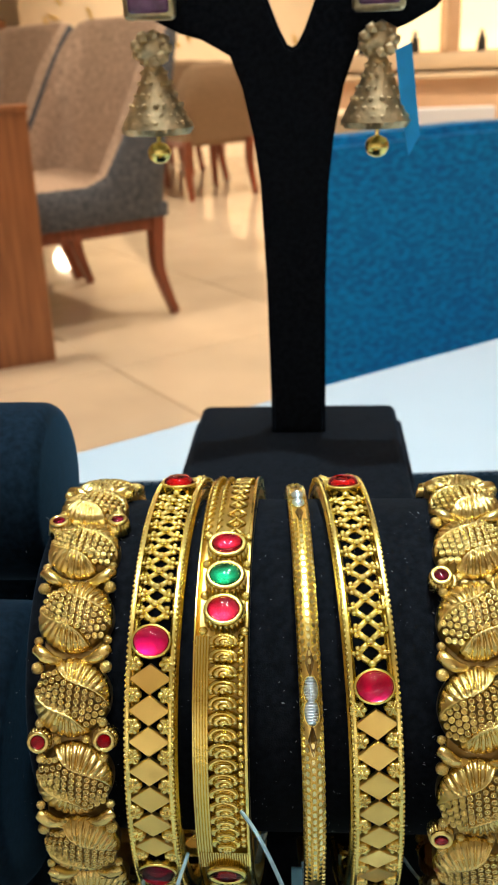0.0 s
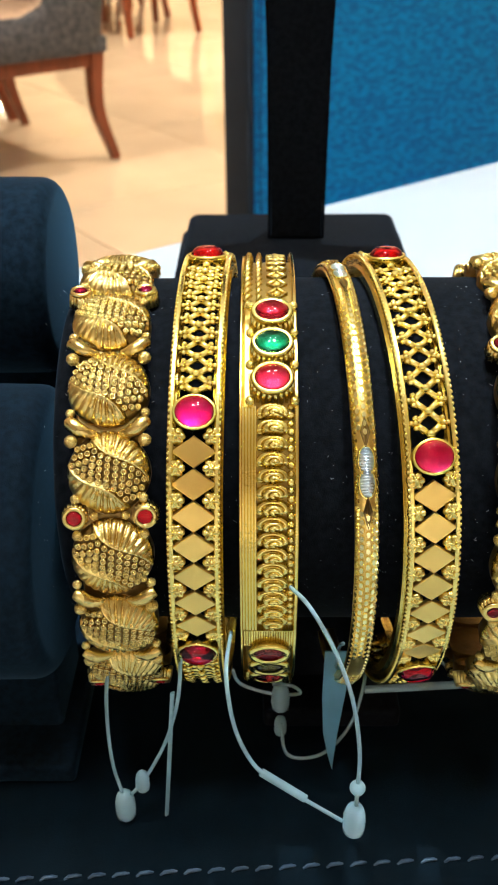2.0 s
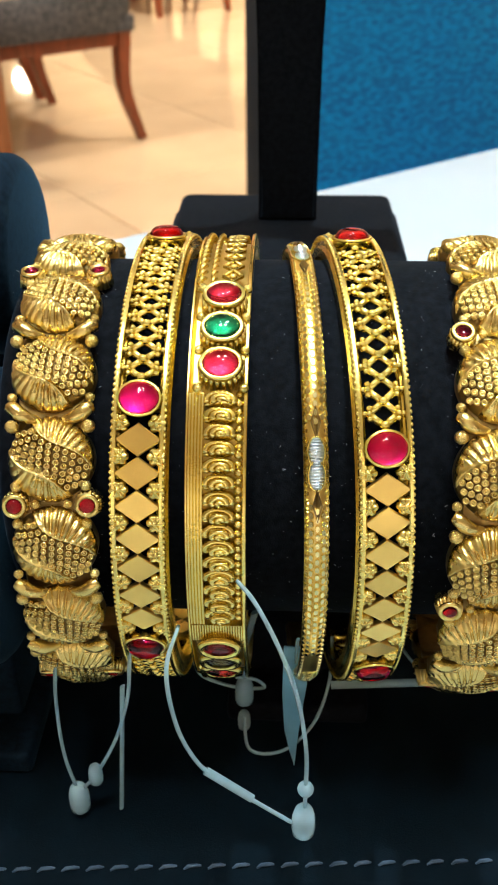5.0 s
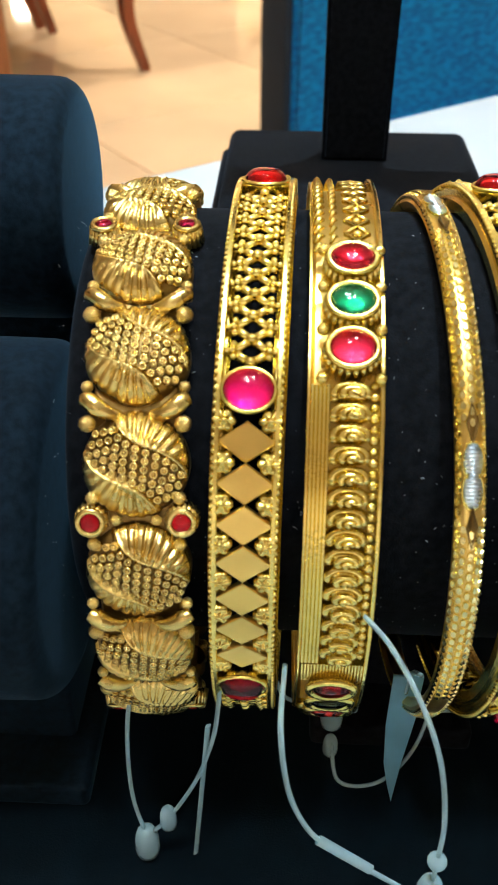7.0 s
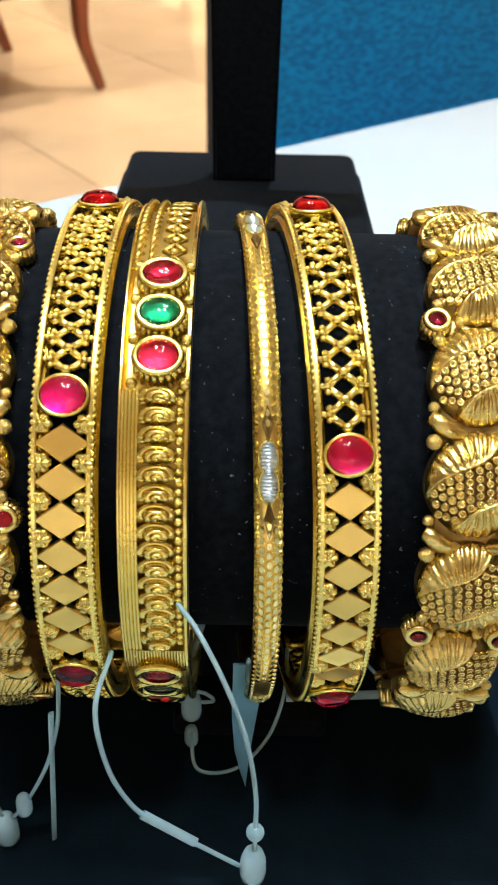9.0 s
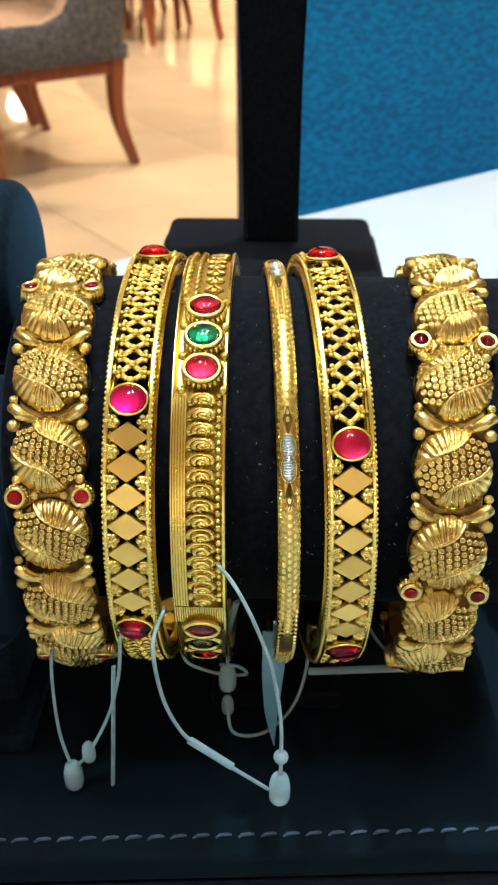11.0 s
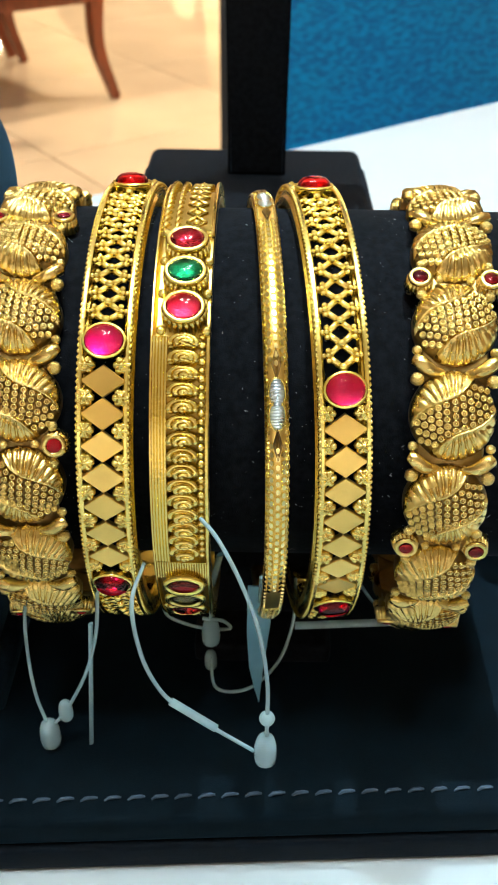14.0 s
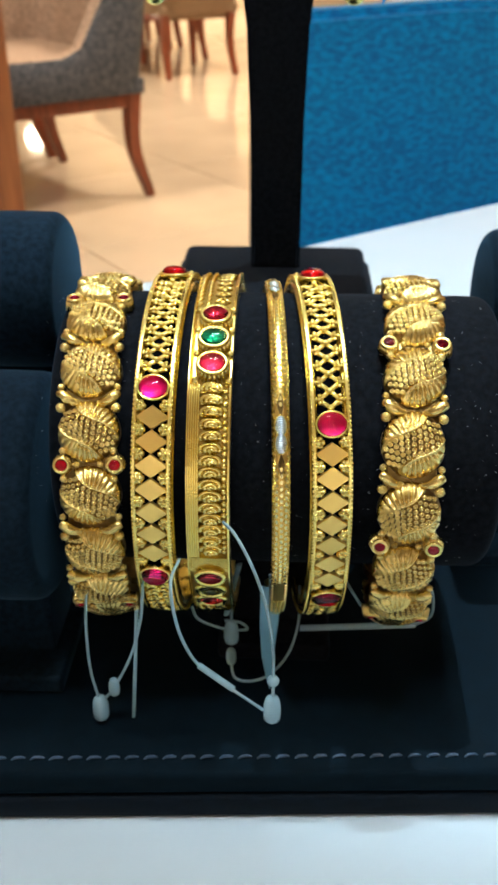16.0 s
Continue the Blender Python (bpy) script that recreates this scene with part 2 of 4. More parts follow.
solid("wall_west", slab(Geo(), (0.2, 15.5, CEIL), (-5.6, 3.75, CEIL / 2)), WHITE, "plain off-white shop wall", kind="structure")
solid("wall_east", slab(Geo(), (0.2, 15.5, CEIL), (5.6, 3.75, CEIL / 2)), CREAM, "plain cream shop wall", kind="structure")


def downlight(x, y, r, glow):
    t = thing("ceiling_downlight", pose(x, y, CEIL), "round recessed ceiling downlight with white rim", "light", "ceiling downlights")
    g = Geo()
    tube(g, [(r * 1.15 * math.cos(a), r * 1.15 * math.sin(a), -0.006) for a in np.linspace(0, 2 * math.pi, 24, endpoint=False)], 0.012, 6, True)
    part("rim", g, WHITE, t)
    g = Geo()
    ring = [(r * math.cos(a), r * math.sin(a), -0.003) for a in np.linspace(0, 2 * math.pi, 24, endpoint=False)]
    g.add(ring + [(x_, y_, -0.012) for x_, y_, _ in ring], [tuple(range(24)), tuple(range(47, 23, -1))] + [(i, (i + 1) % 24, 24 + (i + 1) % 24, 24 + i) for i in range(24)])
    part("diffuser", g, glow, t, "glowing diffuser")


for lx, ly in TABLE_LIGHTS:
    downlight(lx, ly, 0.132, LAMP_GLOW)
# Housing for the added spot over the table.
downlight(SPOT_AT[0], SPOT_AT[1], 0.05, LAMP_GLOW)
# The added wall fill lamps get the same housings as the room lights.
for lx, ly in ROOM_LIGHTS + WALL_FILL_LAMPS:
    downlight(lx, ly, 0.15, LAMP_GLOW_WARM)

# ---- table ----
EDGE = radians(37.8)
table = thing("table", Matrix.Translation((0.024, 0.296, 0)) @ Matrix.Rotation(EDGE, 4, "Z"), "white glossy laminate shop table under the display", "table")
part("tabletop", slab(Geo(), (2.2, 1.15, 0.04), (0.0, -0.575, TABLE - 0.02), 0.004), LAMINATE, table)
for sx in (-1.02, 1.02):
    for sy in (-0.07, -1.08):
        part("leg", slab(Geo(), (0.06, 0.06, TABLE - 0.041), (sx, sy, (TABLE - 0.041) / 2), 0.004), PANEL_WHITE, table)

# ---- jewellery display ----
TRAY_TOP = 0.7602
MID = 0.0075
tray = thing("display_tray", pose(MID, 0, TABLE, 0, 0, 3.2), "black leatherette display tray with stitched front edge", "tray")
TF, TB, TW = -0.0408, 0.167, 0.152
part("lower_board", slab(Geo(), (TW + 0.002, TB - TF, 0.0048), (0, (TF + TB) / 2, 0.0026), 0.0008), LEATHER, tray)
part("upper_board", slab(Geo(), (TW, TB - TF - 0.0012, 0.0052), (0, (TF + TB) / 2, 0.0077), 0.0012), TRAY_VELVET, tray)
for side in (0, 1):
    for i in range(45):
        g = Geo()
        x0 = -TW / 2 + 0.002 + i * 0.0033
        y0 = TF + 0.0042 if side == 0 else TB - 0.0042
        tube(g, [(x0, y0 - 0.0002, 0.01025), (x0 + 0.0006, y0, 0.01062), (x0 + 0.0017, y0 + 0.0001, 0.01062), (x0 + 0.0023, y0 + 0.0003, 0.01025)], [0.00016, 0.00027, 0.00027, 0.00016], 6)
        part("stitch", g, STITCH, tray)


def roll(at, length, r, rise, label, mat=VELVET, stem_x=0.0, tall=1.0):
    """A padded bar on a short stem with a foot; its axis is along x, and rise is its axis above the foot."""
    t = thing("bracelet_roll", at, label, "display stand", "velvet bracelet rolls")
    g, n, prof = Geo(), 56, []
    e = 0.0028
    for k in range(6):
        a = radians(90 * k / 5)
        prof.append((-length / 2 + e - e * math.cos(a), r - e + e * math.sin(a)))
    prof += [(-length / 6, r * 1.004), (length / 6, r * 1.004)]
    for k in range(6):
        a = radians(90 - 90 * k / 5)
        prof.append((length / 2 - e + e * math.cos(a), r - e + e * math.sin(a)))
    verts = [(x, q * math.cos(2 * math.pi * i / n), rise + tall * q * math.sin(2 * math.pi * i / n)) for x, q in prof for i in range(n)]
    faces = [(k * n + i, (k + 1) * n + i, (k + 1) * n + (i + 1) % n, k * n + (i + 1) % n) for k in range(len(prof) - 1) for i in range(n)]
    faces += [tuple(range(n)), tuple(range(len(verts) - 1, len(verts) - n - 1, -1))]
    g.add(verts, faces)
    part("padded_bar", g, mat, t)
    h = rise - r * tall * 0.9
    part("stem", slab(Geo(), (0.016, 0.016, h), (stem_x, 0.004, h / 2), 0.001), mat, t)
    part("foot", slab(Geo(), (0.022, 0.036, 0.004), (stem_x, 0.006, 0.002), 0.001), mat, t)
    return t


BZ = 0.80283
roll(pose(0.01035, 0, TRAY_TOP), 0.0743, 0.0245, BZ + 0.0034 - TRAY_TOP, "black velvet bracelet roll carrying six gold bangles")
roll(pose(-0.0425, 0.0260, TRAY_TOP), 0.0195, 0.0155, 0.0625, "narrow black velvet bracelet roll standing empty on the tray", VELVET_BLUE, 0.0)
roll(pose(0.0620, 0.0330, TRAY_TOP), 0.0210, 0.0155, 0.0580, "narrow black velvet bracelet roll standing empty on the tray", VELVET_BLUE, -0.002)
roll(pose(-0.0400, -0.0110, TRAY_TOP), 0.0220, 0.0205, 0.0392, "low black velvet bracelet roll standing empty", VELVET_BLUE, 0.0)

# earring stand: base, forked post
stand = thing("earring_stand", pose(MID, 0.104, TRAY_TOP), "black forked earring stand on a stepped base", "display stand")
part("base", slab(Geo(), (0.0600, 0.066, 0.0375), (-0.0006, -0.013, 0.01875), 0.0015, taper=(0.94, 0.97)), VELVET, stand)
part("base_cap", slab(Geo(), (0.0535, 0.062, 0.0050), (-0.0006, -0.013, 0.0400), 0.0020, taper=(0.97, 0.98)), VELVET, stand)
half = [(0.0067, 0.0425), (0.0068, 0.06), (0.0070, 0.085), (0.0078, 0.1108), (0.0090, 0.1220), (0.0112, 0.1337), (0.0152, 0.1412), (0.0220, 0.1450), (0.0270, 0.1465),
        (0.0340, 0.1500), (0.0380, 0.155), (0.0415, 0.164), (0.0425, 0.176), (0.039, 0.193), (0.031, 0.206), (0.0215, 0.213), (0.017, 0.203),
        (0.0125, 0.178), (0.0068, 0.1560), (0.0030, 0.1465), (0.0012, 0.1432), (0.0, 0.1426)]
half = [(x * (0.9 if z > 0.14 else 1.0), 0.0425 + (z - 0.0425) * 0.90) for x, z in half]
prism_geo = prism(Geo(), half + [(-x, z) for x, z in reversed(half[:-1])], 0.007, 0.0008)
part("forked_post", prism_geo, VELVET, stand)


def earring(x, tag):
    t = thing("drop_earring", pose(x, 0.097, 0.8710) @ Matrix.Diagonal((0.97, 0.88, 0.87, 1)), "antique gold bell drop earring with a mauve stone", "earring", "pair of drop earrings")
    g = slab(Geo(), (0.0115, 0.004, 0.0140), (0, 0, 0.0392), 0.0014)
    part("stone_setting", g, GOLD_DULL, t)
    part("stone", slab(Geo(), (0.0090, 0.0022, 0.0112), (0, -0.0021, 0.0394), 0.0009), STONE_PINK, t, "mauve rectangular stone")
    g = Geo()
    for k in range(9):
        a = 2 * math.pi * k / 9
        ball(g, (0.0032 * math.cos(a), 0.0015 * math.sin(2 * a) - 0.0015, 0.0258 + 0.0030 * math.sin(a)), 0.0017, ICO1)
    ball(g, (0, -0.0005, 0.0258), (0.0036, 0.002, 0.0036), ICO2)
    part("flower_link", g, GOLD_DULL, t)
    g = Geo()
    prof = [(0.0012, 0.0230), (0.0022, 0.0215), (0.0030, 0.0192), (0.0043, 0.0158), (0.0058, 0.0124), (0.0074, 0.0094), (0.0083, 0.0074), (0.0074, 0.0058), (0.0, 0.0060)]
    n = 28
    g.add([(r * math.cos(2 * math.pi * i / n), r * math.sin(2 * math.pi * i / n), z) for r, z in prof for i in range(n)],
          [(k * n + i, (k + 1) * n + i, (k + 1) * n + (i + 1) % n, k * n + (i + 1) % n) for k in range(len(prof) - 1) for i in range(n)])
    rnd = random.Random(4)
    for z, r, m_ in ((0.0068, 0.0077, 24), (0.0086, 0.0073, 20), (0.0106, 0.0065, 18), (0.0128, 0.0057, 16), (0.0152, 0.0046, 14), (0.0180, 0.0036, 11), (0.0204, 0.0027, 9)):
        for i in range(m_):
            a = 2 * math.pi * (i + rnd.random() * 0.4) / m_
            ball(g, (r * math.cos(a), r * math.sin(a), z), 0.0004 + 0.0004 * rnd.random(), ICO1)
    part("bell", g, GOLD_DULL, t, kind="stuff")
    g = Geo()
    ball(g, (0, 0, 0.0012), 0.0027, ICO3)
    tube(g, [(0, 0, 0.0035), (0, 0, 0.0066)], 0.0005, 6)
    part("bead_drop", g, GOLD, t)
    if tag:
        g = prism(Geo(), [(0.0034, 0.0235), (0.0068, 0.0252), (0.0084, 0.0110), (0.0092, 0.0040), (0.0068, -0.0010), (0.0052, 0.0080)], 0.0004)
        g = Geo().add(g.v, g.f, Matrix.Translation((0, -0.004, 0)))
        part("price_tag", g, CARD_BLUE, t, "bright blue folded price tag")
    return t


earring(-0.0224, False)
earring(0.0258, True)


# ---- bangles ----
def on(a, x, r):
    """A place on a bangle: angle in degrees from the front upwards, along its width, radius."""
    return Vector((x, -r * math.cos(radians(a)), r * math.sin(radians(a))))


def facing(a, x, r):
    """A frame on a bangle: its x along the width, y along the ring upwards, z outwards."""
    out = Vector((0, -math.cos(radians(a)), math.sin(radians(a))))
    up = Vector((0, math.sin(radians(a)), math.cos(radians(a))))
    return Matrix.Translation(on(a, x, r)) @ Matrix((Vector((1, 0, 0)), up, out)).transposed().to_4x4()


def hoop(g, profile, n=180, a0=0, a1=360):
    """Sweeps a closed profile of (radius, x) round the ring."""
    full, k = a1 - a0 >= 360, len(profile)
    steps = n if full else n + 1
    verts = [on(a0 + (a1 - a0) * i / n, x, r) for i in range(steps) for r, x in profile]
    faces = [(i * k + j, i * k + (j + 1) % k, (i + 1) % steps * k + (j + 1) % k, (i + 1) % steps * k + j) for i in range(n) for j in range(k)]
    if not full:
        faces += [tuple(reversed(range(k))), tuple(range(n * k, n * k + k))]
    return g.add(verts, faces)


def rect(r0, r1, x0, x1):
    b = min(r1 - r0, x1 - x0) * 0.22
    return [(r0, x0), (r0, x1), (r1 - b, x1), (r1, x1 - b), (r1, x0 + b), (r1 - b, x0)]


def cabochon(parent, a, x, r, w, h, high, mat, bezel=GOLD, rim=0.00036, name="cabochon", label=""):
    """An oval polished stone in a bezel."""
    m = facing(a, x, r)
    g = Geo()
    oval = [((w / 2 + rim * 0.6) * math.cos(t), (h / 2 + rim * 0.6) * math.sin(t)) for t in np.linspace(0, 2 * math.pi, 40, endpoint=False)]
    tube(g, [(u, v, 0.0003 + 0.00006 * (i % 2)) for i, (u, v) in enumerate(oval)], rim, 6, True, m=m)
    k = len(oval)
    wall = [(u * 1.04, v * 1.04, 0.0002) for u, v in oval] + [(u * 1.02, v * 1.02, -0.0016) for u, v in oval]
    g.add(wall, [(i, k + i, k + (i + 1) % k, (i + 1) % k) for i in range(k)] + [tuple(range(2 * k - 1, k - 1, -1))], m)
    setting = part("bezel", g, bezel, parent, sharp=0)
    g = Geo()
    n = 28
    prof = [(0.0001, -0.0005), (0.97, -0.0005), (1.0, 0.0), (0.97, high * 0.35), (0.86, high * 0.66), (0.66, high * 0.87), (0.38, high * 0.97), (0.0001, high)]
    g.add([(w / 2 * q * math.cos(2 * math.pi * i / n), h / 2 * q * math.sin(2 * math.pi * i / n), z) for q, z in prof for i in range(n)],
          [(k * n + i, k * n + (i + 1) % n, (k + 1) * n + (i + 1) % n, (k + 1) * n + i) for k in range(len(prof) - 1) for i in range(n)], m)
    stone = part(name, g, mat, setting, label, sharp=30)
    stone.visible_shadow = False
    disc = [(w / 2 * math.cos(t), h / 2 * math.sin(t), -0.0007) for t in np.linspace(0, 2 * math.pi, 24, endpoint=False)]
    part("foil", Geo().add(disc + [(u, v, -0.0009) for u, v, _ in disc], [tuple(range(24)), tuple(range(47, 23, -1))] + [(24 + i, 24 + (i + 1) % 24, (i + 1) % 24, i) for i in range(24)], m), FOIL, setting)


def bangle(name, x, turn, label, lean=0.0):
    return thing(name, Matrix.Translation((x, 0, BZ)) @ Matrix.Rotation(radians(turn), 4, "Z") @ Matrix.Rotation(radians(lean), 4, "Y"), label, "bangle", "gold bangles on the roll")


def floret(s):
    """Six rounded petals about a raised middle, one piece."""
    n, rings, verts, faces = 36, 6, [(0, 0, s * 0.78)], []
    for i in range(1, rings + 1):
        q = i / rings
        for k in range(n):
            t = 2 * math.pi * k / n
            lobe = abs(math.cos(3 * t))
            r = s * q * (0.86 + 0.18 * lobe ** 0.6)
            petal = max(0, 1 - ((q - 0.62) / 0.42) ** 2) * (0.30 + 0.70 * lobe)
            core = max(0, 1 - (q / 0.34) ** 2)
            verts.append((r * math.cos(t), r * math.sin(t), s * (0.62 * math.sqrt(petal) * 0.8 + 0.78 * core ** 0.5 - 0.35 * (q > 0.95))))
    faces += [(0, 1 + k, 1 + (k + 1) % n) for k in range(n)]
    for i in range(rings - 1):
        for k in range(n):
            a, b = 1 + i * n + k, 1 + i * n + (k + 1) % n
            faces.append((a, a + n, b + n, b))
    return Geo().add(verts, faces).mesh("floret", 0)


def trefoil(side):
    """Three grains round a middle one, open to one side."""
    g = Geo()
    for t in (-100, 0, 100):
        ball(g, (side * 0.00050 * math.cos(radians(t)), 0.00062 * math.sin(radians(t)), 0.0), 0.00042, ICO1)
    ball(g, (0, 0, 0.00018), 0.00040, ICO1)
    return g.mesh("trefoil", 0)


large_floret = floret(0.00112)
small_trefoil = {-1: trefoil(-1), 1: trefoil(1)}
GRAIN = ball(Geo(), (0, 0, 0), 1.0, ICO2).mesh("grain", 0)
GRAIN_OLD = GRAIN.copy()


def grain(parent, a, x, r, size, mat=GOLD):
    one = part("grain", GRAIN_OLD if mat == GOLD_OLD else GRAIN, mat, parent)
    one.matrix_basis = Matrix.Translation(on(a, x, r)) @ Matrix.Scale(size, 4)


# pierced bangle with diamonds and lattice
def pierced_bangle(x, turn, first, rubies, label, lean=0.0):
    t = bangle("pierced_bangle", x, turn, label, lean)
    R, W = 0.0310, 0.00318
    for s in (-1, 1):
        g = Geo()
        hoop(g, rect(R - 0.0026, R + 0.0002, *sorted((s * (W - 0.00075), s * (W - 0.0002)))))
        hoop(g, rect(R - 0.0026, R - 0.0012, *sorted((s * (W - 0.0012), s * (W + 0.0002)))))
        part("rim", g, GOLD, t)
        g = Geo()
        n = 272
        for i in range(n):
            ball(g, on(360 * i / n, s * (W - 0.0002), R - 0.0001), (0.00030, 0.00036, 0.00036), ICO1)
        part("beaded_edge", g, GOLD, t, kind="stuff", sharp=0)
    rnd = random.Random(7)
    kinds = ["lattice", "diamonds"] * 3
    if not first:
        kinds = kinds[1:] + kinds[:1]
    for k, a1 in enumerate(rubies):
        cabochon(t, a1, 0, R + 0.0003, 0.0045, 0.0037, 0.0016, RUBY if k in (1, 2) else RUBY_RED, rim=0.00023, name="ruby")
        a0 = rubies[(k + 1) % 6] if k < 5 else rubies[0] - 360
        top, bot = a1 - 4.9, a0 + 4.9
        if kinds[k] == "lattice":
            n = 10
            g = Geo()
            step = (top - bot) / n
            for i in range(n):
                b0, b1 = top - i * step, top - (i + 1) * step
                mid = (b0 + b1) / 2
                for s in (-1, 1):
                    tube(g, [on(b0, 0, R - 0.0004), on(mid, s * 0.00165, R - 0.0005)], 0.00047, 6)
                    tube(g, [on(mid, s * 0.00165, R - 0.0005), on(b1, 0, R - 0.0004)], 0.00047, 6)
                    one = part("trefoil", small_trefoil[s], GOLD, t)
                    one.matrix_basis = facing(mid, s * 0.0017, R - 0.0002)
                    tube(g, [on(mid, s * 0.0017, R - 0.0006), on(mid, s * 0.0026, R - 0.0008)], 0.00042, 6)
                ball(g, on(b0, 0, R - 0.00005), (0.00056, 0.00052, 0.00052), ICO2)
            ball(g, on(bot, 0, R), 0.0006, ICO2)
            part("lattice", g, GOLD, t, sharp=0)
        else:
            n = 7
            step = (top - bot) / n
            for i in range(n):
                mid = top - (i + 0.5) * step
                g = Geo()
                hh = radians(step) * R * 0.5
                m = facing(mid, 0, R - 0.0001)
                w = 0.00272
                tilt = rnd.uniform(-0.00005, 0.00005)
                c = [(0, hh, 0), (-w, 0, tilt), (0, -hh, 0), (w, 0, -tilt)]
                inner = [(u * 0.93, v * 0.93, z + 0.00014) for u, v, z in c]
                base = [(u, v, z - 0.0006) for u, v, z in c]
                g.add(c + inner + base, [(4, 5, 6, 7)] + [(j, (j + 1) % 4, 4 + (j + 1) % 4, 4 + j) for j in range(4)] + [(8 + j, 8 + (j + 1) % 4, (j + 1) % 4, j) for j in range(4)] + [(11, 10, 9, 8)], m)
                part("diamond_plate", g, GOLD_MATTE, t, sharp=20)
            for i in range(n + 1):
                for s in (-1, 1):
                    one = part("floret", large_floret, GOLD, t)
                    one.matrix_basis = facing(top - i * step, s * 0.0021, R - 0.0003)
    return t


pierced_bangle(-0.0083, -1.2, True, (98.1, 44.5, -15.0, -74.0, -134.0, -198.0), "pierced gold bangle with matte diamonds and ruby cabochons")
pierced_bangle(0.01630, 6.0, True, (96.9, 34.8, -25.0, -82.0, -140.0, -201.0), "pierced gold bangle with lattice, diamonds and ruby cabochons")


# floral bangle of domed plates
def flower_mesh(mirror, rv):
    g = Geo()
    ru, R = 0.0051, 0.0298
    c, s = math.cos(radians(44)), math.sin(radians(44))

    def height(u, v):
        q = u * u + v * v
        e, d = u * c - v * s, u * s + v * c
        d -= 0.16 * math.sin(math.pi * e * 0.9)
        h = 0.0027 * math.sqrt(max(0, 1 - 0.98 * q))
        out = abs(d) - 0.40
        if out > 0:
            ang = math.atan2(v + (0.25 if d > 0 else -0.25), u * 1.15)
            ridge = abs(math.sin(ang * 16)) ** 0.6
            h += 0.00062 * ridge * min(1, out * 6) * (1 - 0.35 * q) + 0.0001
        else:
            h += -0.00016
        h += 0.00048 * math.exp(-((abs(d) - 0.41) / 0.06) ** 2)
        return h

    idx, verts, faces = {}, [], []
    rings, segs = 26, 200
    verts.append((0, 0, height(0, 0)))
    for i in range(1, rings + 1):
        q = (i / rings) ** 0.9
        for k in range(segs):
            t = 2 * math.pi * k / segs
            u, v = q * math.cos(t), q * math.sin(t)
            verts.append((u, v, height(u, v)))
    for k in range(segs):
        verts.append((1.0 * math.cos(2 * math.pi * k / segs), 1.0 * math.sin(2 * math.pi * k / segs), -0.0009))
    faces += [(0, 1 + k, 1 + (k + 1) % segs) for k in range(segs)]
    for i in range(rings):
        for k in range(segs):
            a, b = 1 + i * segs + k, 1 + i * segs + (k + 1) % segs
            faces.append((a, a + segs, b + segs, b))
    sg = -1 if mirror else 1

    def bend(u, v, z):
        a = v * rv / R
        return (sg * u * ru, -(R + z) * math.cos(a), (R + z) * math.sin(a))

    if mirror:
        faces = [tuple(reversed(f)) for f in faces]
    g.add([bend(*p) for p in verts], faces)
    # Faces in the granule band and at the plate rim take the darker gold.
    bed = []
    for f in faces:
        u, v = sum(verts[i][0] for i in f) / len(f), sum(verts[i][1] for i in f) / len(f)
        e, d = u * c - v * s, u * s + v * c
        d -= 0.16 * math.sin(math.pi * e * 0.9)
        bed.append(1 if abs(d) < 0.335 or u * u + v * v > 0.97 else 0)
    for i in range(-7, 8):
        for j in range(-2, 3):
            e, d = (i + 0.5 * (j % 2)) * 0.178, j * 0.152
            dd = d + 0.16 * math.sin(math.pi * e * 0.9)
            u, v = e * c + dd * s, -e * s + dd * c
            if u * u + v * v < 0.82 and abs(d) < 0.36:
                p = Vector(bend(u, v, height(u, v) + 0.00010))
                ball(g, p, 0.00046, ICO1)
                out_, side_ = Vector((0.45 * sg * u, p.y / R, p.z / R)).normalized(), Vector((1, 0, 0))
                up_ = out_.cross(side_).normalized()
                side_ = up_.cross(out_)
                tube(g, [p + out_ * 0.00036 + 0.00030 * (math.cos(q) * side_ + math.sin(q) * up_) for q in np.linspace(0, 2 * math.pi, 9, endpoint=False)], 0.00014, 5, True)
                ball(g, p + out_ * 0.00046, 0.00013, ICO1)
    me = g.mesh("flower_plate", 0)
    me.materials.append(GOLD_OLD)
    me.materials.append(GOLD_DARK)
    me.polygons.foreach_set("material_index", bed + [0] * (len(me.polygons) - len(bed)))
    return me


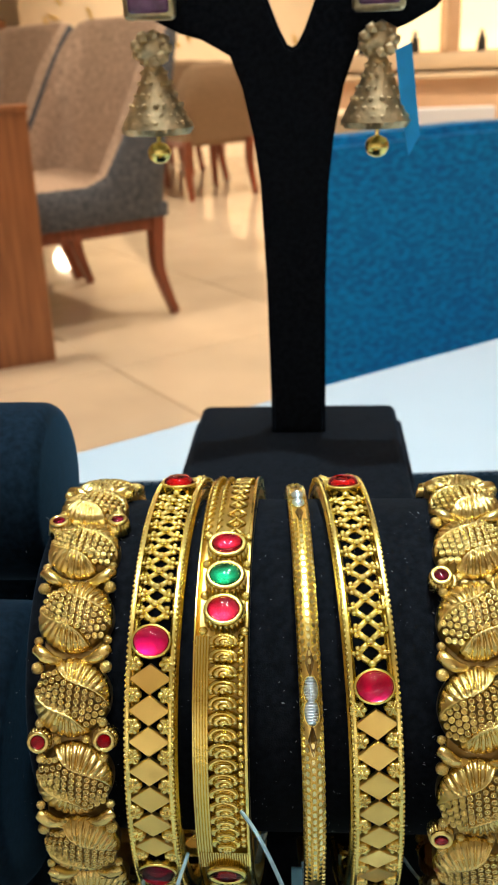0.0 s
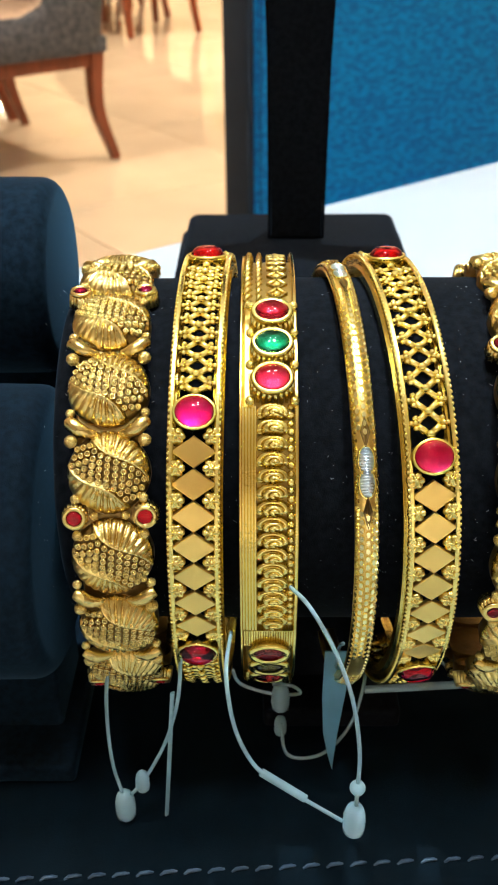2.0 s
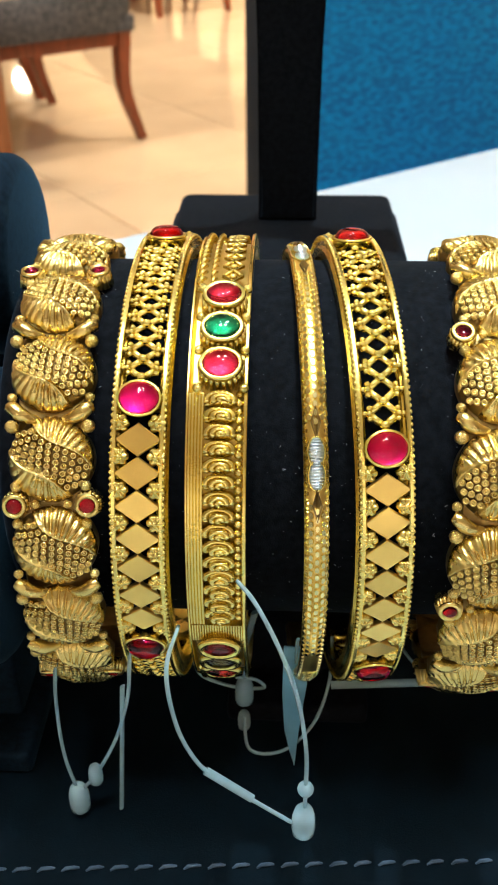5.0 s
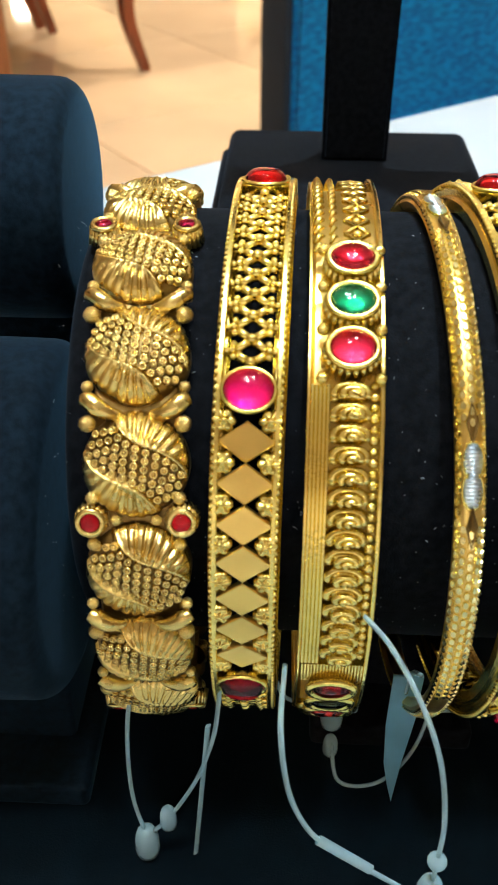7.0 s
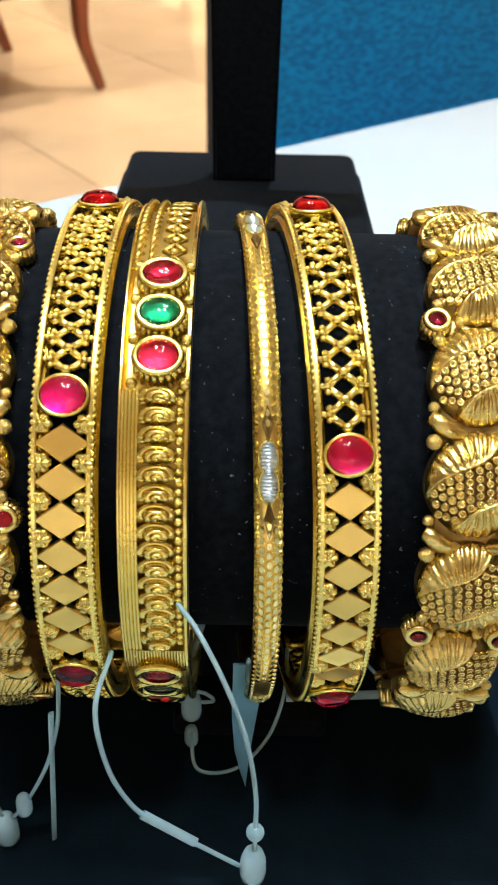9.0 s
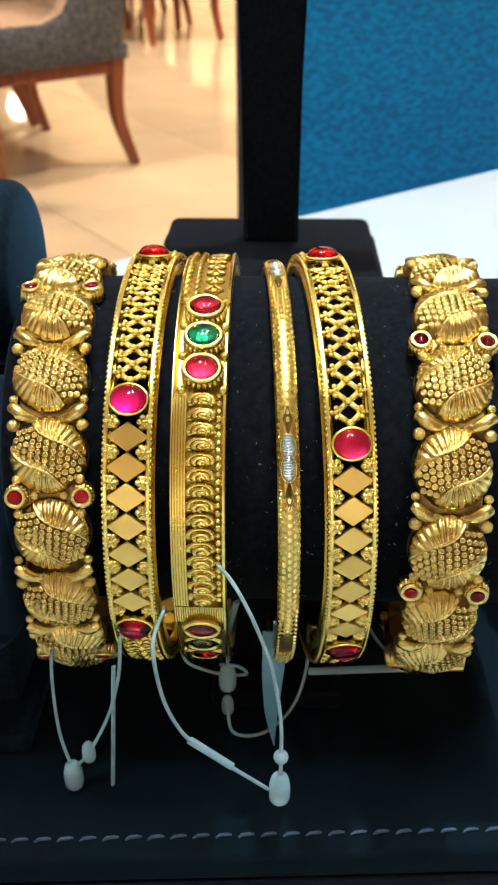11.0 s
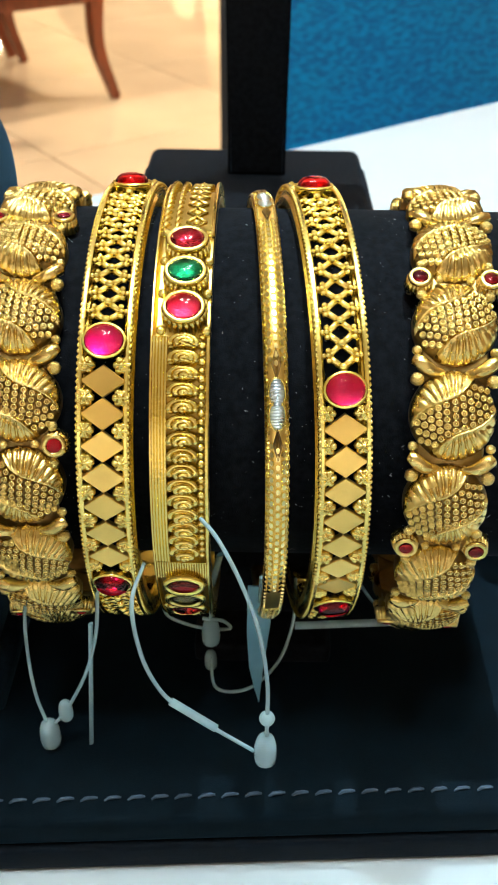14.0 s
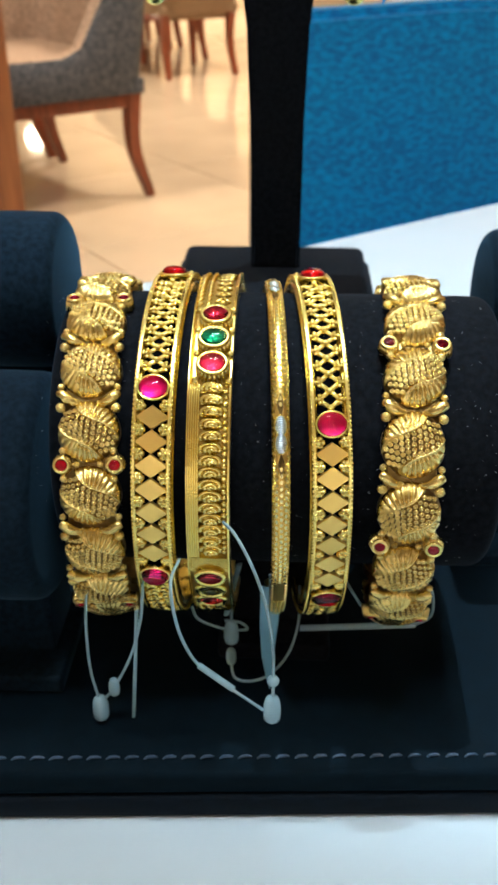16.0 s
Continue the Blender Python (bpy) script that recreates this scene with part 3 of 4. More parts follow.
def floral_bangle(x, turn, ruby_at, mirror, label, size, plates):
    t = bangle("floral_bangle", x, turn, label)
    t.matrix_basis = Matrix.Translation((0, -0.0008, -0.0004)) @ t.matrix_basis @ Matrix.Scale(size, 4)
    R = 0.0307
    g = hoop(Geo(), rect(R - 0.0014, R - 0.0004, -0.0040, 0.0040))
    part("inner_band", g, GOLD_DARK, t, "dark gold backing band")
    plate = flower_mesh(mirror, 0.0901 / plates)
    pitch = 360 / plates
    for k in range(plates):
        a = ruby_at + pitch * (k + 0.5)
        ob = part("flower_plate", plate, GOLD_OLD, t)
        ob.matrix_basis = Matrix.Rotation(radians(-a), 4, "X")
        joint = ruby_at + pitch * k
        for s in (-1, 1):
            if k % 3 == 0:
                cabochon(t, joint, s * 0.0043, R + 0.0006, 0.0019, 0.0019, 0.0008, RUBY_DARK if k == 3 else RUBY_RED, GOLD_OLD, 0.00034, "small_ruby")
                g = Geo()
                for da, dx, r in ((4.2, 0.0041, 0.00068), (-4.2, 0.0041, 0.00068), (0.2, 0.0019, 0.00055)):
                    grain(t, joint + da, s * dx, R + 0.0004, r, GOLD_OLD)
                ribs = 18
                for i in range(ribs):
                    q = 2 * math.pi * i / ribs
                    m = facing(joint, s * 0.0043, R)
                    tube(g, [m @ Vector((0.00132 * math.cos(q), 0.00132 * math.sin(q), 0.0007)), m @ Vector((0.00160 * math.cos(q), 0.00160 * math.sin(q), -0.0010))], 0.00026, 5)
                part("ribbed_collar", g, GOLD_OLD, t, sharp=0, kind="stuff")
            else:
                g = Geo()
                pts = [on(joint + 1.5, s * 0.0050, R + 0.0006), on(joint + 0.9, s * 0.0043, R + 0.0008), on(joint - 0.4, s * 0.0034, R + 0.0008), on(joint - 1.1, s * 0.0024, R + 0.0006), on(joint - 1.0, s * 0.0012, R + 0.0003)]
                path = curve(pts, 4)
                k_ = len(path) - 1
                tube(g, path, [0.0002 + 0.00072 * math.sin(math.pi * (0.22 + 0.78 * i / k_)) ** 0.8 if i < k_ else 0.0001 for i in range(k_ + 1)], 8)
                coil = facing(joint + 0.8, s * 0.0042, R + 0.0013)
                tube(g, [coil @ Vector((s * (0.00062 - 0.00005 * q) * math.cos(q * 0.7), (0.00062 - 0.00005 * q) * math.sin(q * 0.7), 0.0001)) for q in range(12)], 0.00014, 5)
                tube(g, [coil @ Vector((s * (0.00062 - 0.0010 * q), 0.00002 - 0.00055 * q, 0.0002 - 0.00012 * q)) for q in (0, 1, 2, 3)], [0.00014, 0.00014, 0.00012, 0.00006], 5)
                part("curled_leaf", g, GOLD_OLD, t, sharp=0)
                grain(t, joint - 2.9, s * 0.0045, R + 0.0006, 0.00086, GOLD_OLD)
                grain(t, joint + 3.6, s * 0.0046, R + 0.0004, 0.00062, GOLD_OLD)
    return t


floral_bangle(-0.02015, 3.0, 23.0, False, "wide antique gold bangle of domed flowers with small rubies", 0.962, 18)
floral_bangle(0.0329, -3.0, -0.6, True, "wide antique gold bangle with mirrored domed flowers", 0.972, 17)


# shell bangle with three stones
def shell_bangle(x, turn, label):
    t = bangle("shell_bangle", x, turn, label)
    R = 0.0309
    part("inner_band", hoop(Geo(), rect(R - 0.0026, R - 0.0011, -0.0033, 0.0033)), GOLD_MATTE, t, "matte gold backing band")
    for i in range(5):
        x0 = -0.0033 + i * 0.00036
        part("rib", hoop(Geo(), rect(R - 0.0016, R + 0.0002, x0, x0 + 0.00034), 90, -7.5, 46), GOLD, t)
    part("edge_rim", hoop(Geo(), rect(R - 0.0016, R + 0.0003, 0.0029, 0.00335)), GOLD, t)
    part("edge_rim", hoop(Geo(), rect(R - 0.0016, R - 0.0001, -0.0036, -0.0033)), GOLD, t)
    # curled shells down the front
    sh = Geo()
    m0 = facing(0, 0, R - 0.0005) @ Matrix.Diagonal((1.16, 0.86, 1.3, 1))
    arc = lambda cx, cy, r, q0, q1, z, n=9: [(cx + r * 1.25 * math.cos(radians(q)), cy + r * math.sin(radians(q)), z) for q in np.linspace(q0, q1, n)]
    ball(sh, (0, 0, -0.0002), (0.00178, 0.00118, 0.00115), ICO2, m0)
    tube(sh, arc(0.0000, -0.0001, 0.00104, -25, 200, 0.0007, 14), [0.00036] * 14, 6, m=m0)
    tube(sh, arc(0.0001, -0.0002, 0.00060, -30, 225, 0.0012, 12), [0.00033] * 12, 6, m=m0)
    tube(sh, arc(0.0002, -0.0003, 0.00022, -20, 270, 0.0014, 10), [0.00028] * 10, 6, m=m0)
    ball(sh, (-0.0012, -0.0006, 0.0004), 0.00042, ICO1, m0)
    for q in np.linspace(15, 165, 9):
        ball(sh, (1.25 * 0.00112 * math.cos(radians(q)), 0.00124 * math.sin(radians(q)) - 0.0001, 0.00075), 0.0002, ICO1, m0)
    shell = sh.mesh("curled_shell", 0)
    for k in range(15):
        ob = part("curled_shell", shell, GOLD, t)
        ob.matrix_basis = Matrix.Translation((0.00030, 0, 0)) @ Matrix.Rotation(radians(-(44.6 - 3.46 * k)), 4, "X")
    for k in range(29):
        grain(t, 46 - 1.84 * k, 0.00245, R - 0.0002, 0.00052 if k % 2 else 0.00044)
    # ribbed block under the shells
    for i in range(20):
        x0 = -0.0032 + i * 0.00031
        part("rib", hoop(Geo(), rect(R - 0.0014, R + 0.0002, x0, x0 + 0.00024), 10, -13.5, -7.8), GOLD, t)
    # ropes and lozenges over the top and round the back
    for x0, r in ((-0.0027, 0.00062), (-0.0013, 0.00045)):
        g = Geo()
        for i in range(96):
            a = 74 + i * 2.7
            tube(g, [on(a - 1.2, x0 - r * 0.7, R - 0.0004), on(a, x0, R + 0.0001), on(a + 1.2, x0 + r * 0.7, R - 0.0004)], [r * 0.35, r * 0.62, r * 0.35], 6)
        part("twisted_rope", g, GOLD, t, sharp=0, kind="stuff")
    g = Geo()
    for i in range(62):
        a = 74 + i * 4.2
        for s in (-1, 1):
            tube(g, [on(a, 0.0010 + s * 0.0012, R - 0.0002), on(a + 2.1, 0.0010, R - 0.0001), on(a + 4.2, 0.0010 + s * 0.0012, R - 0.0002)], 0.00026, 6)
        ball(g, on(a, 0.0010, R - 0.0003), 0.0006, ICO1)
    part("lozenge_band", g, GOLD, t, sharp=0)
    for a, mat, lab in ((67.7, RUBY_RED, "red cabochon"), (59.4, EMERALD, "green cabochon"), (51.2, RUBY_RED, "red cabochon")):
        cabochon(t, a, 0.0003, R + 0.0017, 0.0040, 0.0032, 0.0013, mat, GOLD, 0.00034, "cabochon", lab)
        g = Geo()
        for i in range(22):
            q = 2 * math.pi * i / 22
            m = facing(a, 0.0003, R + 0.0008)
            tube(g, [m @ Vector((0.0024 * math.cos(q), 0.0020 * math.sin(q), 0.0008)), m @ Vector((0.0026 * math.cos(q), 0.0022 * math.sin(q), -0.0020))], 0.00027, 5)
        part("ribbed_collar", g, GOLD, t, sharp=0, kind="stuff")
    for a in (63.6, 55.3, 71.8, 46.9):
        for s in (-1, 1):
            grain(t, a, 0.0003 + s * 0.0026, R + 0.0006, 0.00062)
    for a, mat, lab in ((-15.5, RUBY_RED, "red cabochon"), (-22.0, CRYSTAL, "pale grey cabochon"), (-28.5, RUBY_RED, "red cabochon")):
        cabochon(t, a, 0.0, R + 0.0003, 0.0040, 0.0030, 0.0010, mat, GOLD, 0.00045, "cabochon", lab)
    return t


shell_bangle(0.00005, 0.0, "gold bangle with curled shells, red and green stones")


# slim faceted bangle with silver inlay
def slim_bangle(x, turn, label):
    t = bangle("slim_bangle", x, turn, label)
    t.location.y -= 0.0012
    R = 0.0298
    prof = [(R - 0.0012, -0.00095), (R - 0.0012, 0.00095)] + [(R - 0.0006 + 0.0012 * math.cos(q) , 0.00142 * math.sin(q)) for q in np.linspace(1.45, -1.45, 9)]
    part("band", hoop(Geo(), prof, 240), GOLD_MATTE, t)
    g = Geo()
    scales = []
    skip = ((24, 41), (84, 104), (-30, -18))
    n = 190
    for i in range(n):
        a = 360 * i / n - 180
        for j in range(-2, 3):
            aa = a + (0.95 if j % 2 else 0)
            if any(lo < aa < hi for lo, hi in skip) and abs(j) < 2:
                continue
            q = j * 0.46
            m = facing(aa, 0.00142 * math.sin(q), R - 0.0006 + 0.0012 * math.cos(q)) @ Matrix.Rotation(q, 4, "Y")
            h6 = [(0.00031 * math.cos(k * math.pi / 3 + 0.52), 0.00047 * math.sin(k * math.pi / 3 + 0.52), 0.0) for k in range(6)]
            g.add([(u * 1.06, v * 1.06, -0.00012) for u, v, _ in h6] + [(u * 0.84, v * 0.84, 0.00020 + 0.00005 * (k % 2)) for k, (u, v, _) in enumerate(h6)],
                  [(6, 7, 8, 9, 10, 11)] + [(k, (k + 1) % 6, 6 + (k + 1) % 6, 6 + k) for k in range(6)], m)
    part("hammered_finish", g, GOLD_PALE, t, kind="stuff", sharp=25)
    for a0 in (32.8, 94.0):
        g = Geo()
        gg = Geo()
        for da in (2.5, -2.5):
            m = facing(a0 + da, 0, R + 0.00066)
            ball(gg, (0, 0, 0), (0.00090, 0.00165, 0.00026), ICO3, m)
            for k in range(9):
                v = -0.0014 + k * 0.00035
                w = 0.00082 * math.sqrt(max(0.02, 1 - (v / 0.00165) ** 2))
                tube(gg, [m @ Vector((-w, v, 0.00012)), m @ Vector((0, v + 0.00008, 0.00026)), m @ Vector((w, v, 0.00012))], 0.00011, 4)
            oval = [m @ Vector((0.00098 * math.cos(q), 0.00172 * math.sin(q), 0.00002)) for q in np.linspace(0, 2 * math.pi, 28, endpoint=False)]
            tube(g, oval, 0.00012, 6, True)
        part("silver_inlay", gg, SILVER, t, "ribbed two-lobed silver inlay", sharp=0, kind="stuff")
        part("inlay_rim", g, GOLD, t, sharp=0)
        for da in (8.8, -8.8):
            g = Geo()
            m = facing(a0 + da, 0, R + 0.00072)
            leaf = [(0, 0.0019, 0.0), (0.00045, 0.0, 0.0002), (0, -0.0019, 0.0), (-0.00045, 0, 0.0002), (0, 0, -0.00012)]
            g.add(leaf, [(0, 4, 1), (1, 4, 2), (2, 4, 3), (3, 4, 0)], m)
            tube(g, [m @ Vector(p) for p in (leaf[0], leaf[1], leaf[2], leaf[3])], 0.00016, 5, True)
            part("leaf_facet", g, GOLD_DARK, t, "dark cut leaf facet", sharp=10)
    return t


slim_bangle(0.0095, 3.9, "slim hammered gold bangle with ribbed silver inlay")


# ---- price tags on strings ----
def string_tag(label, strings, knots, bars=(), film=()):
    base = strings[0][0] if strings else bars[0][0]
    t = thing("price_tag_string", Matrix.Translation(base), label, "tag", "tag strings")
    off = Vector(base)
    for s in strings:
        g = tube(Geo(), [p - off for p in curve(s, 8)], 0.00027, 8)
        part("string", g, PLASTIC, t, sharp=0)
    for c, r in knots:
        g = Geo()
        if r > 0.001:
            n = 20
            prof = [(0.35, 1.9), (0.72, 1.55), (0.95, 0.7), (1.0, -0.6), (0.94, -1.25), (0.6, -1.65), (0.001, -1.7)]
            g.add([(q * r * math.cos(2 * math.pi * i / n), q * r * math.sin(2 * math.pi * i / n), z * r) for q, z in prof for i in range(n)],
                  [(k * n + i, (k + 1) * n + i, (k + 1) * n + (i + 1) % n, k * n + (i + 1) % n) for k in range(len(prof) - 1) for i in range(n)] + [tuple(range(n))],
                  Matrix.Translation(Vector(c) - off))
        else:
            ball(g, Vector(c) - off, r, ICO3)
        part("clasp", g, PLASTIC, t, "moulded plastic clasp", sharp=0)
    for p, q, r in bars:
        g = tube(Geo(), [Vector(p) - off, (Vector(p) + Vector(q)) / 2 - off, Vector(q) - off], r, 8, flat=0.5)
        part("tag_bar", g, PLASTIC, t)
    for outline, y in film:
        g = prism(Geo(), [(px - off.x, pz - off.z) for px, pz in outline], 0.0003, m=Matrix.Translation((0, y - off.y, 0)))
        part("tag_film", g, TAG_BLUE, t, "pale blue folded tag film")
    return t


string_tag("clear plastic tag string looped on a bangle",
           [[(-0.0047, -0.0310, 0.7985), (-0.0050, -0.0400, 0.8005), (-0.0041, -0.0415, 0.7935), (-0.0021, -0.0415, 0.7875), (0.0003, -0.0415, 0.7844), (0.0038, -0.0415, 0.7812), (0.0092, -0.0415, 0.7766)],
            [(0.0108, -0.0415, 0.7770), (0.0108, -0.0415, 0.7824), (0.0107, -0.0415, 0.7896), (0.0095, -0.0405, 0.7973), (0.0073, -0.0385, 0.8030), (0.0046, -0.0350, 0.8062), (0.0025, -0.0315, 0.8062)]],
           [((0.0107, -0.0415, 0.7768), 0.00148), ((0.0108, -0.0415, 0.7829), 0.00100)],
           [((-0.0010, -0.0415, 0.7857), (0.0045, -0.0415, 0.7808), 0.00052)])
string_tag("clear plastic tag string hanging to the tray below a bangle",
           [[(-0.0195, -0.0270, 0.7950), (-0.0211, -0.0290, 0.7886), (-0.0218, -0.0290, 0.7799), (-0.0217, -0.0290, 0.7718), (-0.0208, -0.0290, 0.7657)],
            [(-0.0112, -0.0285, 0.7950), (-0.0116, -0.0290, 0.7886), (-0.0123, -0.0290, 0.7833), (-0.0143, -0.0290, 0.7760), (-0.0175, -0.0290, 0.7688), (-0.0196, -0.0290, 0.7656)]],
           [((-0.0206, -0.0290, 0.7632), 0.00152), ((-0.0178, -0.0290, 0.7684), 0.00105)],
           [((-0.0127, -0.0290, 0.7860), (-0.0147, -0.0290, 0.7612), 0.00040)])
string_tag("pale blue tag film folded under the slim bangle", [[(0.0098, -0.0260, 0.7920), (0.0098, -0.0215, 0.7870), (0.0097, -0.0202, 0.7820)]], [],
           (), [([(0.0080, 0.7850), (0.0115, 0.7850), (0.0113, 0.7775), (0.0104, 0.7685), (0.0099, 0.7606), (0.0091, 0.7640), (0.0083, 0.7685), (0.0079, 0.7758)], -0.0202)])
string_tag("clear plastic tag string in the shade below the roll",
           [[(-0.0054, -0.0120, 0.7733), (-0.0041, -0.0120, 0.7702), (0.0008, -0.0120, 0.7681), (0.0051, -0.0120, 0.7681), (0.0039, -0.0120, 0.7698), (0.0008, -0.0120, 0.7702)],
            [(0.0021, -0.0140, 0.7640), (0.0032, -0.0180, 0.7611), (0.0083, -0.0180, 0.7612), (0.0128, -0.0150, 0.7640), (0.0150, -0.0120, 0.7697), (0.0151, -0.0120, 0.7790)],
            [(0.0021, -0.0100, 0.7800), (0.0022, -0.0115, 0.7750), (0.0021, -0.0120, 0.7700)]],
           [((0.0021, -0.0120, 0.7672), 0.00150), ((0.0021, -0.0135, 0.7625), 0.00105)],
           [((0.0038, -0.0125, 0.7840), (0.0012, -0.0118, 0.7715), 0.00075)])
string_tag("clear plastic tag bar hanging under the bangles",
           [[(0.0375, -0.0110, 0.7697), (0.0403, -0.0110, 0.7720), (0.0402, -0.0110, 0.7770), (0.0385, -0.0110, 0.7800)], [(0.0235, -0.0110, 0.7800), (0.0280, -0.0110, 0.7728), (0.0336, -0.0110, 0.7704)]],
           [], [((0.0154, -0.0110, 0.7680), (0.0375, -0.0110, 0.7697), 0.00060)])

# lint on the velvet roll
g = Geo()
rnd = random.Random(11)
for i in range(620):
    a = rnd.uniform(-40, 95)
    x = rnd.uniform(-0.029, 0.046)
    p = Vector((x, -0.02465 * math.cos(radians(a)), BZ + 0.0034 + 0.02465 * math.sin(radians(a))))
    d = Vector((rnd.uniform(-1, 1), 0, rnd.uniform(-1, 1))) * rnd.choice((0.00003, 0.00004, 0.00005, 0.00006, 0.00018))
    tube(g, [p - d, p + d], 0.00003, 4)
solid("lint", g, LINT, "pale lint specks on the black velvet roll", "lint", kind="stuff")


# ---- seating ----
def tub_chair(name, at, label, group, inner, outer, wood, w=0.56, d=0.59, seat=0.47, top=0.88, front=0.485, under=0.345, legs=True):
    """A low chair whose sides sweep up into its back; it faces -y."""
    t = thing(name, at, label, "chair", group)
    rc, th = 0.11, 0.055
    path = []
    path += [(w / 2, y) for y in np.linspace(-d / 2, d / 2 - rc, 9)]
    path += [(w / 2 - rc + rc * math.cos(q), d / 2 - rc + rc * math.sin(q)) for q in np.linspace(0.2, math.pi / 2 - 0.2, 5)]
    path += [(x, d / 2) for x in np.linspace(w / 2 - rc, -w / 2 + rc, 7)]
    path += [(-w / 2 + rc - rc * math.sin(q), d / 2 - rc + rc * math.cos(q)) for q in np.linspace(0.2, math.pi / 2 - 0.2, 5)]
    path += [(-w / 2, y) for y in np.linspace(d / 2 - rc, -d / 2, 9)]

    def rise(x, y):
        k = (y + d / 2) / d
        s = min(1, max(0, (k - 0.56) / 0.43))
        return front + (top - front) * s * s * (3 - 2 * s)

    n = len(path)
    ou, inn = Geo(), Geo()
    vo, vi = [], []
    for x, y in path:
        h = rise(x, y)
        rake = 0.12 * (y + d / 2) / d
        sx, sy = x * (1 - 2 * th / w), (y + d / 2) * (1 - th / d) - d / 2
        for z in (under, under + 0.03, under + (h - under) * 0.5, h - 0.02, h):
            b = 0.015 if z in (under, h) else 0
            f = max(0.0, (z - seat) / (top - seat)) * rake
            vo.append((x * (1 - 2 * b / w), y + f - (b if y > 0 else 0), z))
        for z in (h, h - 0.02, seat + (h - seat) * 0.5, seat - 0.03):
            f = max(0.0, (z - seat) / (top - seat)) * rake
            b = 0.02 if z == h else 0
            vi.append((sx * (1 + 2 * b / w), sy + f + (b if y > 0 else 0), z + (0.008 if z == h else 0)))
    ou.add(vo, [(i * 5 + k, (i + 1) * 5 + k, (i + 1) * 5 + k + 1, i * 5 + k + 1) for i in range(n - 1) for k in range(4)])
    inn.add(vi, [(i * 4 + k, (i + 1) * 4 + k, (i + 1) * 4 + k + 1, i * 4 + k + 1) for i in range(n - 1) for k in range(3)])
    k0 = len(inn.v)
    tops_o = [vo[i * 5 + 4] for i in range(n)]
    tops_i = [vi[i * 4] for i in range(n)]
    inn.add(tops_o + tops_i, [(i, i + 1, n + i + 1, n + i) for i in range(n - 1)])
    for j in (0, n - 1):
        a, b = [vo[j * 5 + k] for k in range(5)], [vi[j * 4 + k] for k in range(4)]
        ou.add(a + b, [(0, 1, 2, 3, 4, 5, 6, 7, 8) if j == 0 else (8, 7, 6, 5, 4, 3, 2, 1, 0)])
    part("outer_shell", ou, outer, t, sharp=60)
    part("inner_upholstery", inn, inner, t, sharp=60)
    part("seat", slab(Geo(), (w - 2 * th + 0.01, d - th + 0.02, 0.13), (0, -th / 2 - 0.012, seat - 0.055), 0.035, 4), inner, t)
    part("underside", slab(Geo(), (w - 0.03, d - 0.03, 0.05), (0, 0, under + 0.025), 0.006), outer, t)
    if legs:
        for sx in (-1, 1):
            part("apron", slab(Geo(), (0.03, d - 0.12, 0.045), (sx * (w / 2 - 0.05), 0, under - 0.022), 0.003), wood, t)
            for sy in (-1, 1):
                lx, ly = sx * (w / 2 - 0.05), sy * (d / 2 - 0.05)
                pts = curve([(lx, ly, under), (lx, ly - 0.004 * sy, under * 0.5), (lx + 0.008 * sx, ly + (0.05 if sy > 0 else 0.0), 0.0)], 5)
                k_ = len(pts) - 1
                part("leg", tube(Geo(), pts, [0.034 - 0.014 * i / k_ for i in range(k_ + 1)], 4), wood, t)
    return t


FACE = -50
c1 = Vector((-0.965, 3.303, 0))
tub_chair("tub_chair", pose(c1.x, c1.y, 0, 0, 0, FACE), "slate grey and brown tub chair on wooden legs", "grey tub chairs", FAB_BROWN, FAB_GREY, WOOD_RED, w=0.752, d=0.63, top=1.0, under=0.355)
c2 = c1 + Vector((-0.643, 0.766, 0)) * 0.77
tub_chair("tub_chair", pose(c2.x, c2.y, 0, 0, 0, FACE), "slate grey and brown tub chair on wooden legs", "grey tub chairs", FAB_BROWN, FAB_GREY, WOOD_RED, w=0.752, d=0.63, top=1.0, under=0.355)
blue = thing("blue_chair", pose(0.176, 1.030, 0, 0, 0, 29.4), "bright blue woven fabric chair behind the table", "chair")
BW, BT = 0.448, 0.80
back_out = [(-BW / 2, 0.36), (BW / 2 + 0.10, 0.36), (BW / 2 + 0.10, 0.60), (BW / 2 + 0.055, 0.635), (BW / 2 + 0.03, 0.69), (BW / 2 + 0.005, BT - 0.035)]
back_out += [(BW / 2 - 0.025 + 0.027 * math.cos(q), BT - 0.025 + 0.025 * math.sin(q)) for q in np.linspace(0.1, math.pi / 2, 5)]
back_out += [(0, BT + 0.004)] + [(-BW / 2 + 0.014 - 0.014 * math.sin(q), BT - 0.014 + 0.014 * math.cos(q)) for q in np.linspace(0, math.pi / 2, 4)]
part("backrest", prism(Geo(), back_out, 0.050, 0.010), FAB_BLUE, blue)
part("side_band", slab(Geo(), (0.008, 0.056, BT - 0.37), (-BW / 2 - 0.005, 0, (BT + 0.35) / 2), 0.003), FAB_NAVY, blue, "dark navy side band")
part("seat", slab(Geo(), (0.44, 0.44, 0.12), (0.02, -0.24, 0.40), 0.03, 4), FAB_BLUE, blue)
for sx in (-0.16, 0.20):
    for sy in (-0.02, -0.42):
        part("leg", slab(Geo(), (0.04, 0.04, 0.345), (sx, sy, 0.1725), 0.004), WOOD_RED, blue)
